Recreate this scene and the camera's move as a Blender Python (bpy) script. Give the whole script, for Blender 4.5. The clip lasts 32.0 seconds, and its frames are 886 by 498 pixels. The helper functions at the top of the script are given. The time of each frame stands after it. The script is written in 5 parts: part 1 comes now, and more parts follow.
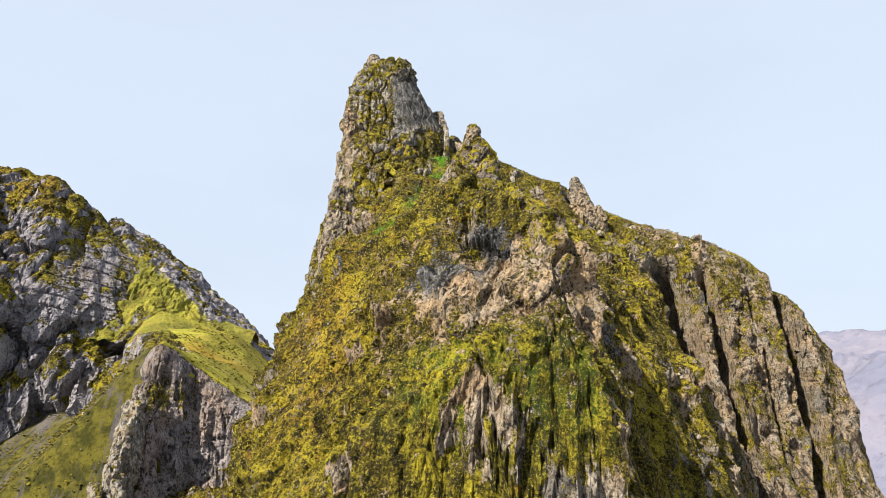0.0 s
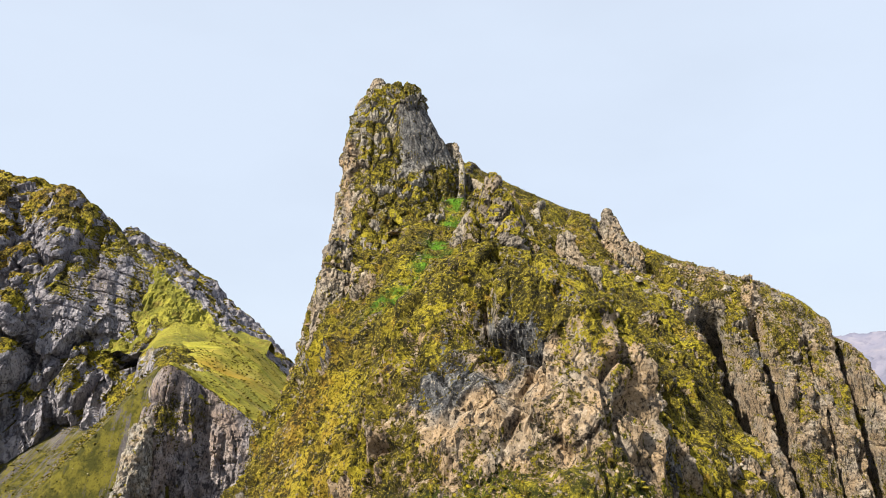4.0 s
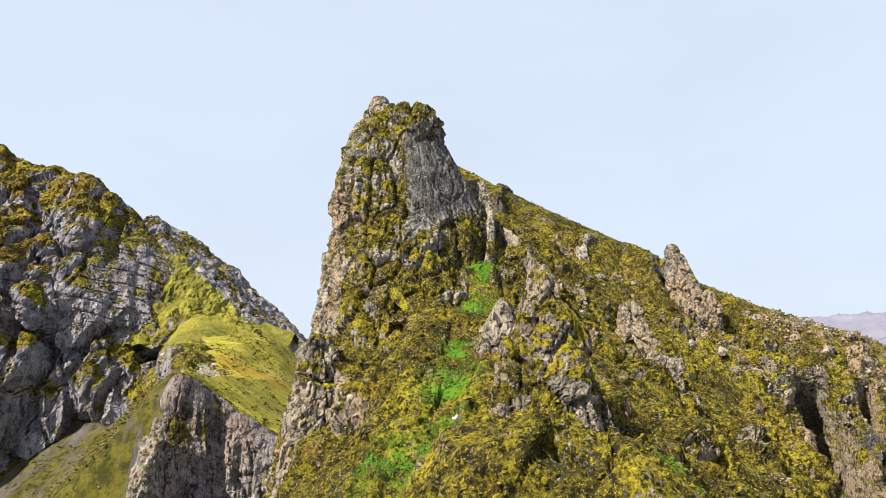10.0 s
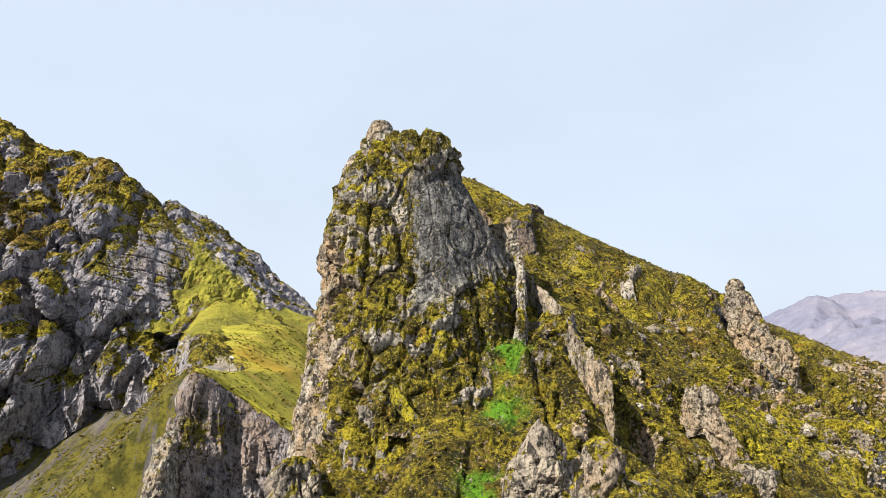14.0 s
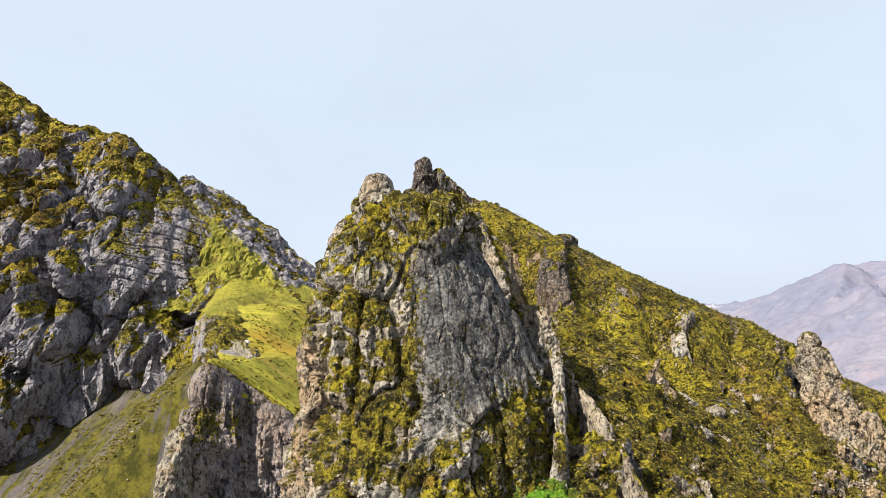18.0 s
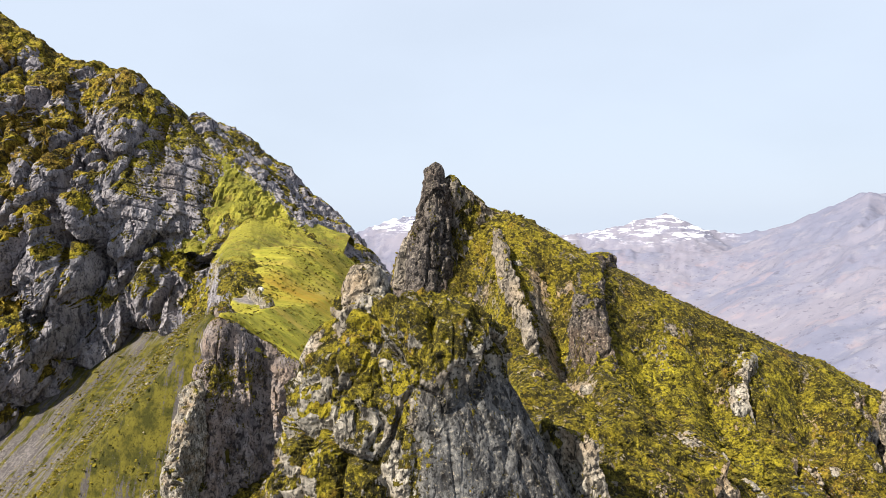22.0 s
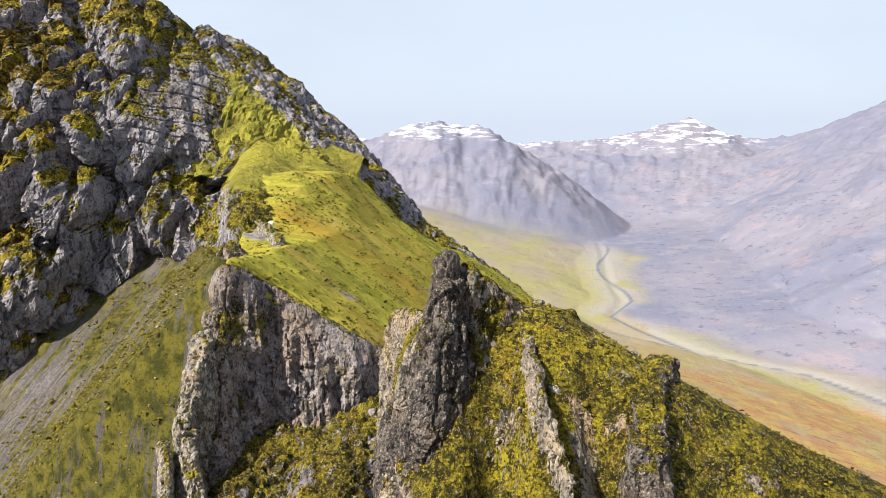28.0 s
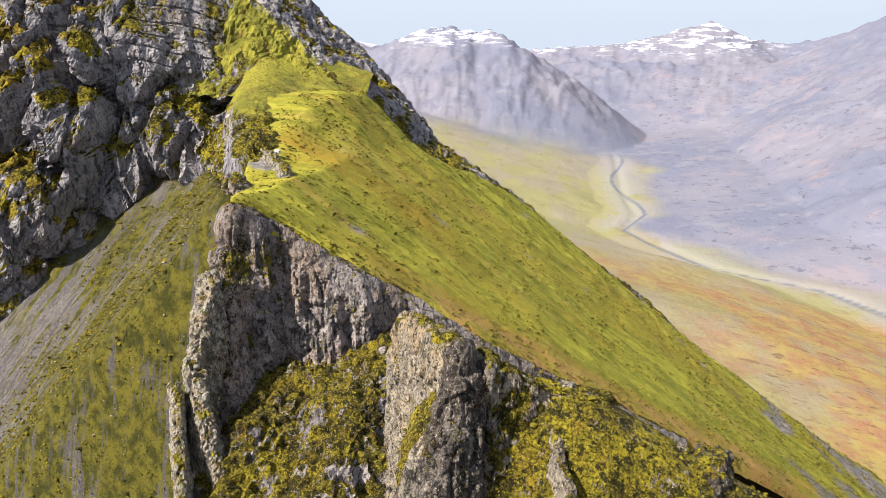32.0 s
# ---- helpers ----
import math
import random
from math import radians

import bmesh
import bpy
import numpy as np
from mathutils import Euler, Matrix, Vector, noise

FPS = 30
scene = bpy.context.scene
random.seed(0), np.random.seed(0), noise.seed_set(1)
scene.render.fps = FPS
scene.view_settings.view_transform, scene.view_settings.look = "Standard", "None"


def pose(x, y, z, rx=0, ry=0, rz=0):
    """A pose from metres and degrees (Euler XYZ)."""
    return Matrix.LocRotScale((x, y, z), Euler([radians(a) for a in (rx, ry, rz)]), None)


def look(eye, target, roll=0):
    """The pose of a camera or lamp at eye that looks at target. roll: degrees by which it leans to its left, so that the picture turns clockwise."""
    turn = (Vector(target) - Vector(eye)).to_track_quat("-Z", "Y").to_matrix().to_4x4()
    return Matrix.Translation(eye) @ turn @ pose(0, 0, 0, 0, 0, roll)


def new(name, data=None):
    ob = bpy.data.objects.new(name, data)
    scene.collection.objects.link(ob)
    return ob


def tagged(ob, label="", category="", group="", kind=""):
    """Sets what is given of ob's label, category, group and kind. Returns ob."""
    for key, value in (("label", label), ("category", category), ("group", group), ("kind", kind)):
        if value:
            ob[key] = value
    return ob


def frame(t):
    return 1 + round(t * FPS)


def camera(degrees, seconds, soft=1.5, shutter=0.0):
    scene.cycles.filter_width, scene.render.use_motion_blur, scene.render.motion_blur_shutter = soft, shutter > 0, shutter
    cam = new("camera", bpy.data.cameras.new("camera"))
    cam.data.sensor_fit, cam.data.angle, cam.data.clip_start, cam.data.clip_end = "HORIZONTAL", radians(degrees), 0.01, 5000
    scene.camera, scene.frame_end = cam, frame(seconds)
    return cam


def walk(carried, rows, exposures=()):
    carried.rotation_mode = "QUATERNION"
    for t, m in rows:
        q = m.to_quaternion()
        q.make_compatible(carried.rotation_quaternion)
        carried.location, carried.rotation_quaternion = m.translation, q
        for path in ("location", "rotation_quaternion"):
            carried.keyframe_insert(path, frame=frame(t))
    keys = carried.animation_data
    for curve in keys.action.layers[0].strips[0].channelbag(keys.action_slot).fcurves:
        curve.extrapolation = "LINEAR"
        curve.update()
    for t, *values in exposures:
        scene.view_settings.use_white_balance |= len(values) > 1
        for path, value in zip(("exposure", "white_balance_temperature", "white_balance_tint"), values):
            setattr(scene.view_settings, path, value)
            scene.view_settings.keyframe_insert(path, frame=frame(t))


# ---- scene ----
cam = camera(63.0, 32.0, soft=0.6)
METRES, EYE, TILT, LEAN, TURN = 150.0, 200.0, 10.0, 0.0, 0.0
ROWS = [
    (0.0, 0.0, 0.0, 0.0, 0.0, 0.0, -0.0),
    (0.5, 0.0008, 0.015, 0.0075, 0.19, 0.02, 0.03),
    (1.0, 0.0015, 0.0285, 0.0144, 0.39, 0.02, 0.04),
    (1.5, 0.0021, 0.0424, 0.0212, 0.61, 0.04, 0.05),
    (2.0, 0.0028, 0.0561, 0.0281, 0.81, 0.03, 0.13),
    (2.5, 0.0034, 0.0711, 0.0355, 1.02, 0.01, 0.19),
    (3.0, 0.0037, 0.0854, 0.0421, 1.19, 0.04, 0.19),
    (3.5, 0.0039, 0.1002, 0.0488, 1.35, 0.04, 0.21),
    (5.5, 0.0044, 0.1616, 0.0758, 1.98, -0.03, 0.37),
    (6.0, 0.0045, 0.1766, 0.0823, 2.13, -0.12, 0.44),
    (6.5, 0.0047, 0.1931, 0.0894, 2.31, -0.28, 0.53),
    (7.0, 0.0045, 0.2083, 0.0959, 2.49, -0.38, 0.5),
    (7.5, 0.0045, 0.2241, 0.1023, 2.68, -0.53, 0.46),
    (8.0, 0.0044, 0.2398, 0.1086, 2.86, -0.74, 0.51),
    (8.5, 0.0042, 0.2572, 0.1155, 3.08, -1.01, 0.55),
    (9.0, 0.004, 0.2732, 0.1217, 3.28, -1.31, 0.63),
    (9.5, 0.0038, 0.2886, 0.1281, 3.49, -1.6, 0.64),
    (10.0, 0.0037, 0.304, 0.1344, 3.71, -1.87, 0.68),
    (10.5, 0.0035, 0.3207, 0.1414, 3.96, -2.16, 0.71),
    (11.0, 0.0032, 0.3362, 0.1477, 4.18, -2.41, 0.72),
    (11.5, 0.0028, 0.3516, 0.1541, 4.39, -2.67, 0.83),
    (12.0, 0.0023, 0.3668, 0.1605, 4.6, -2.9, 0.89),
    (12.5, 0.0017, 0.3819, 0.1669, 4.83, -3.12, 0.93),
    (13.0, 0.0013, 0.3974, 0.174, 5.1, -3.33, 0.97),
    (13.5, 0.0008, 0.4117, 0.1806, 5.34, -3.54, 0.98),
    (14.0, 0.0003, 0.4256, 0.1873, 5.56, -3.77, 1.05),
    (14.5, -0.0003, 0.4393, 0.194, 5.78, -4.0, 1.09),
    (16.5, -0.0033, 0.4938, 0.2219, 6.62, -5.3, 1.21),
    (17.0, -0.0043, 0.5081, 0.2294, 6.85, -5.7, 1.2),
    (17.5, -0.0052, 0.5217, 0.2363, 7.02, -6.06, 1.28),
    (18.0, -0.0065, 0.5352, 0.2431, 7.16, -6.41, 1.32),
    (18.5, -0.0075, 0.5477, 0.2503, 7.36, -6.84, 1.34),
    (19.0, -0.0087, 0.5621, 0.2579, 7.55, -7.34, 1.38),
    (19.5, -0.01, 0.5752, 0.2648, 7.69, -7.81, 1.45),
    (20.0, -0.0113, 0.5892, 0.2725, 7.84, -8.46, 1.54),
    (20.5, -0.0123, 0.6006, 0.279, 7.98, -9.15, 1.62),
    (21.0, -0.0134, 0.6141, 0.2869, 8.15, -10.13, 1.7),
    (21.5, -0.0148, 0.6267, 0.294, 8.31, -11.01, 1.69),
    (22.0, -0.0162, 0.6403, 0.3018, 8.5, -12.08, 1.68),
    (22.5, -0.0172, 0.6512, 0.3085, 8.69, -12.98, 1.62),
    (23.0, -0.0188, 0.6649, 0.3163, 8.83, -13.9, 1.64),
    (23.5, -0.0203, 0.6778, 0.3233, 8.93, -14.61, 1.7),
    (24.0, -0.0219, 0.6915, 0.3309, 9.06, -15.29, 1.73),
    (24.5, -0.0232, 0.7025, 0.3374, 9.18, -15.79, 1.76),
    (26.5, -0.0298, 0.7519, 0.3675, 9.56, -17.82, 1.86),
    (27.0, -0.0315, 0.7656, 0.3755, 9.66, -18.43, 1.89),
    (27.5, -0.033, 0.778, 0.3826, 9.74, -19.02, 1.94),
    (28.0, -0.0349, 0.7913, 0.39, 9.84, -19.7, 1.97),
    (28.5, -0.0365, 0.8034, 0.3968, 9.94, -20.37, 2.0),
    (29.0, -0.0382, 0.8158, 0.4033, 10.04, -21.1, 2.02),
    (29.5, -0.0401, 0.8279, 0.4097, 10.13, -21.93, 2.03),
    (30.0, -0.0421, 0.8405, 0.4159, 10.21, -22.85, 2.07),
    (30.5, -0.0444, 0.8543, 0.4226, 10.31, -23.94, 2.12),
    (31.0, -0.0464, 0.8658, 0.4283, 10.42, -24.85, 2.16),
    (31.5, -0.0489, 0.8797, 0.4351, 10.57, -25.94, 2.21),
    (32.0, -0.0511, 0.8927, 0.4413, 10.7, -26.94, 2.29),
]
walk(cam, [(t, pose(0, 0, EYE, TILT, LEAN, TURN) @ pose(METRES * x, METRES * y, METRES * z, 90 + pitch, roll, yaw)) for t, x, y, z, yaw, pitch, roll in ROWS], [(0.0, 1.42), (32.0, 1.42)])

# ---- world, sun ----
SUN_EL, SUN_AZ = radians(44), radians(-135)      # azimuth from +y, clockwise; the sun stands to the left, behind
world = bpy.data.worlds.new("world")
scene.world = world
world.use_nodes = True
wn, wl = world.node_tree.nodes, world.node_tree.links
sky = wn.new("ShaderNodeTexSky")
sky.sky_type, sky.sun_disc, sky.sun_elevation, sky.sun_rotation = "NISHITA", False, SUN_EL, SUN_AZ
sky.air_density, sky.dust_density, sky.ozone_density, sky.altitude = 1.0, 3.0, 1.0, 600
haze = wn.new("ShaderNodeRGB")
haze.outputs[0].default_value = (0.366, 0.413, 0.487, 1)
cloud = wn.new("ShaderNodeTexNoise")
cloud.inputs["Scale"].default_value, cloud.inputs["Detail"].default_value = 2.2, 4
wcoord, wmap = wn.new("ShaderNodeTexCoord"), wn.new("ShaderNodeMapping")
wmap.inputs["Scale"].default_value = (1, 1, 2.5)
cramp = wn.new("ShaderNodeMapRange")
cramp.inputs["From Min"].default_value, cramp.inputs["From Max"].default_value = 0.45, 0.75
cramp.inputs["To Min"].default_value, cramp.inputs["To Max"].default_value = 1.0, 0.94
veil = wn.new("ShaderNodeMix")
veil.data_type = "RGBA"
veil.inputs[0].default_value = 0.88
skygain = wn.new("ShaderNodeVectorMath")
skygain.operation = "SCALE"
skygain.inputs["Scale"].default_value = 0.07
gain = wn.new("ShaderNodeVectorMath")
gain.operation = "SCALE"
bg = wn["Background"]
wl.new(sky.outputs[0], skygain.inputs[0])
wl.new(skygain.outputs[0], veil.inputs[6])
wl.new(haze.outputs[0], veil.inputs[7])
wl.new(wcoord.outputs["Generated"], wmap.inputs[0])
wl.new(wmap.outputs[0], cloud.inputs["Vector"])
wl.new(cloud.outputs[0], cramp.inputs["Value"])
wl.new(veil.outputs[2], gain.inputs[0])
wl.new(cramp.outputs[0], gain.inputs["Scale"])
wl.new(gain.outputs[0], bg.inputs[0])
bg.inputs[1].default_value = 0.8
sun = new("sun", bpy.data.lights.new("sun", "SUN"))
sun.data.energy, sun.data.angle, sun.data.color = 5.0, radians(0.6), (1.0, 0.925, 0.80)
sun.matrix_world = look((math.sin(SUN_AZ) * math.cos(SUN_EL), math.cos(SUN_AZ) * math.cos(SUN_EL), math.sin(SUN_EL)), (0, 0, 0))

# ---- noise ----
rng = np.random.default_rng(7)
GRAD = rng.normal(size=(8192, 3))
GRAD = (GRAD / np.linalg.norm(GRAD, axis=1)[:, None]).astype(np.float32)
CELL = rng.random((8192, 4)).astype(np.float32)


def hashed(c):
    return ((c[..., 0] * 7919) ^ (c[..., 1] * 104729) ^ (c[..., 2] * 60493)) & 8191


def grad_noise(p):
    """Gradient noise, about -1 to 1, for points (n, 3)."""
    p = p.astype(np.float32)
    c = np.floor(p).astype(np.int32)
    f = p - c
    w = f * f * f * (f * (f * 6 - 15) + 10)
    total = 0
    for dx in (0, 1):
        for dy in (0, 1):
            for dz in (0, 1):
                o = np.array((dx, dy, dz), dtype=np.int32)
                g = GRAD[hashed(c + o)]
                k = (w[:, 0] if dx else 1 - w[:, 0]) * (w[:, 1] if dy else 1 - w[:, 1]) * (w[:, 2] if dz else 1 - w[:, 2])
                total = total + k * (g[:, 0] * (f[:, 0] - dx) + g[:, 1] * (f[:, 1] - dy) + g[:, 2] * (f[:, 2] - dz))
    return total * 1.5


def fbm(p, octaves=4, gain=0.5, ridged=False):
    total, amp = np.zeros(len(p)), 1.0
    for k in range(octaves):
        n = grad_noise(p + 17.3 * k)
        total += amp * (1 - 2 * np.abs(n) if ridged else n)
        p, amp = p * 2.03, amp * gain
    return total


def blocks(p, jitter=0.9):
    """Cells like broken rock: a random value for each cell, how near its border is (0 on it), and the height over its middle."""
    p = p.astype(np.float32)
    c = np.floor(p).astype(np.int32)
    f1, f2, val, rise = np.full(len(p), 9.0), np.full(len(p), 9.0), np.zeros(len(p)), np.zeros(len(p))
    for dx in (-1, 0, 1):
        for dy in (-1, 0, 1):
            for dz in (-1, 0, 1):
                q = c + np.array((dx, dy, dz), dtype=np.int32)
                r = CELL[hashed(q)]
                e = q + 0.5 + (r[:, :3] - 0.5) * jitter - p
                d = np.sqrt(e[:, 0] ** 2 + e[:, 1] ** 2 + e[:, 2] ** 2)
                near = d < f1
                f2 = np.where(near, f1, np.minimum(f2, d))
                val, rise = np.where(near, r[:, 3], val), np.where(near, -e[:, 2], rise)
                f1 = np.where(near, d, f1)
    return val, f2 - f1, rise


def smooth(a, b, x):
    t = np.clip((x - a) / (b - a), 0, 1)
    return t * t * (3 - 2 * t)


# ---- surfaces from cages ----
def weights(s, n, tension=0.42, ring=False):
    """Cubic weights of n cage points at the places s, counted in cage points."""
    w = np.zeros((len(s), n))
    i = np.clip(np.floor(s).astype(int), 0, n - (1 if ring else 2))
    f = s - i
    rows = np.arange(len(s))
    h00, h10, h01, h11 = 2 * f**3 - 3 * f**2 + 1, f**3 - 2 * f**2 + f, -2 * f**3 + 3 * f**2, f**3 - f**2
    ix = (lambda k: k % n) if ring else (lambda k: np.clip(k, 0, n - 1))
    np.add.at(w, (rows, ix(i)), h00)
    np.add.at(w, (rows, ix(i + 1)), h01)
    np.add.at(w, (rows, ix(i + 1)), tension * h10)
    np.add.at(w, (rows, ix(i - 1)), -tension * h10)
    np.add.at(w, (rows, ix(i + 2)), tension * h11)
    np.add.at(w, (rows, ix(i)), -tension * h11)
    return w


def stations(cage, axis, step, ring=False, coarse=None):
    """Places along one way of the cage, about step metres apart."""
    g = np.moveaxis(cage, axis, 0)
    if ring:
        g = np.concatenate([g, g[:1]])
    size = np.linalg.norm(np.diff(g, axis=0), axis=2)
    size = np.percentile(size, 70, axis=1)
    out = []
    for k, d in enumerate(size):
        m = max(2, int(round(d / (step * (coarse or {}).get(k, 1)))))
        out.append(k + np.arange(m) / m)
    out = np.concatenate(out)
    return out if ring else np.append(out, len(size))


def grid_normals(p, ring=False):
    if ring:
        du = np.roll(p, -1, 1) - np.roll(p, 1, 1)
    else:
        du = np.gradient(p, axis=1)
    n = np.cross(du, np.gradient(p, axis=0))
    return n / np.maximum(np.linalg.norm(n, axis=2), 1e-9)[..., None]


def surface(cage, step, ring=False, tension=0.42, coarse_u=None, coarse_v=None):
    """Points (rows, columns, 3) of a smooth sheet through a cage of rows, each from left to right, the rows from low or near to high or far."""
    cage = np.array(cage, float)
    u, v = stations(cage, 1, step, ring, coarse_u), stations(cage, 0, step, False, coarse_v)
    wu, wv = weights(u, cage.shape[1], tension, ring), weights(v, cage.shape[0], tension)
    return np.einsum("ai,bj,ijk->abk", wv, wu, cage)


def build(name, p, material, ring=False, marks=None, flat=True):
    """One mesh from a grid of points; marks: names and values of what grows or lies on it."""
    rows, cols = p.shape[:2]
    i = np.arange(rows * cols).reshape(rows, cols)
    a, b = i[:-1], i[1:]
    if ring:
        quads = np.stack([a, np.roll(a, -1, 1), np.roll(b, -1, 1), b], 2).reshape(-1, 4)
    else:
        quads = np.stack([a[:, :-1], a[:, 1:], b[:, 1:], b[:, :-1]], 2).reshape(-1, 4)
    mesh = bpy.data.meshes.new(name)
    mesh.vertices.add(rows * cols)
    mesh.vertices.foreach_set("co", p.reshape(-1).astype(np.float32))
    mesh.loops.add(quads.size)
    mesh.loops.foreach_set("vertex_index", quads.reshape(-1).astype(np.int32))
    mesh.polygons.add(len(quads))
    mesh.polygons.foreach_set("loop_start", np.arange(0, quads.size, 4, dtype=np.int32))
    mesh.polygons.foreach_set("loop_total", np.full(len(quads), 4, dtype=np.int32))
    for key, val in (marks or {}).items():
        mesh.attributes.new(key, "FLOAT", "POINT").data.foreach_set("value", val.reshape(-1).astype(np.float32))
    mesh.update(calc_edges=True)
    mesh.polygons.foreach_set("use_smooth", np.full(len(quads), not flat))
    mesh.materials.append(material)
    return new(name, mesh)


def rock_relief(q, size=1.0, tall=2.2, rough=1.0):
    """Metres by which broken rock stands out, for points (n, 3). size: of its blocks; tall: how much longer they stand than wide."""
    k = np.array((1, 1, 1 / tall))
    warp = np.stack([grad_noise(q / (3 * size)), grad_noise(q / (3 * size) + 31), grad_noise(q / (3 * size) + 57)], 1) * 0.7 * size
    v1, e1, _ = blocks((q + warp) * k / (3.2 * size))
    v2, e2, _ = blocks((q + warp * 0.6) * k / (1.15 * size) + 9)
    d = 0.95 * size * (v1 - 0.5) - 0.55 * size * (1 - smooth(0, 0.12, e1))
    d += 0.42 * size * (v2 - 0.5) - 0.20 * size * (1 - smooth(0, 0.15, e2))
    d += 0.55 * size * fbm(q / (6.5 * size) * k, 3) + 0.28 * size * fbm(q / (0.9 * size), 3)
    return d * rough


def roughen(p, ring, amount, columns=0.0, column_size=3.0, size=1.0, tall=2.2, fade=None, broad=0.0, broad_size=20.0):
    """Moves a sheet's points along its normals: broken rock, upright ribs, broad swells. Returns the points and new normals."""
    n = grid_normals(p, ring)
    q = p.reshape(-1, 3)
    d = amount * rock_relief(q, size, tall)
    if columns:
        k = np.array((1, 1, 0.13)) / column_size
        d += columns * (fbm(q * k, 3, ridged=True) - 0.3)
    if broad:
        d += broad * fbm(q / broad_size, 3)
    d = (d - d.mean()).reshape(p.shape[:2])
    if fade is not None:
        d = d * fade
    out = p + n * d[..., None]
    return out, grid_normals(out, ring), d


def pillars(p, n, cell, out, ledge, seam, warp=0.5, fade=None):
    """Great pillars of rock with rounded tops and dark gullies between them: cell (wide, deep, tall), out: how far single ones stand out, ledge: how far their tops lean back."""
    q = p.reshape(-1, 3)
    cell = np.array(cell, float)
    w = np.stack([grad_noise(q / (1.7 * cell) + k) for k in (3, 23, 43)], 1) * warp * cell
    v, e, r = blocks((q + w) / cell)
    d = out * (v - 0.5) - ledge * smooth(-0.05, 0.6, r) - seam * (1 - smooth(0, 0.16, e))
    d = (d - d.mean()).reshape(p.shape[:2])
    if fade is not None:
        d = d * fade
    return p + n * d[..., None]


def soften(a, times=2):
    for _ in range(times):
        b = a.copy()
        b[1:-1, 1:-1] = (a[1:-1, 1:-1] * 2 + a[:-2, 1:-1] + a[2:, 1:-1] + a[1:-1, :-2] + a[1:-1, 2:]) / 6
        a = b
    return a


def moss_marks(p, n, lean=0.55, spread=0.25, dens=0.0, patch=5.0):
    """Where moss and turf hold: on the flatter and sheltered parts, in patches."""
    q = p.reshape(-1, 3)
    flatness = soften(n[..., 2], 4)
    m = flatness + spread * (1.5 * fbm(q / patch, 3) + 1.1 * fbm(q / 1.1 + 40, 3)).reshape(p.shape[:2]) + dens
    return smooth(lean - 0.10, lean + 0.10, m)


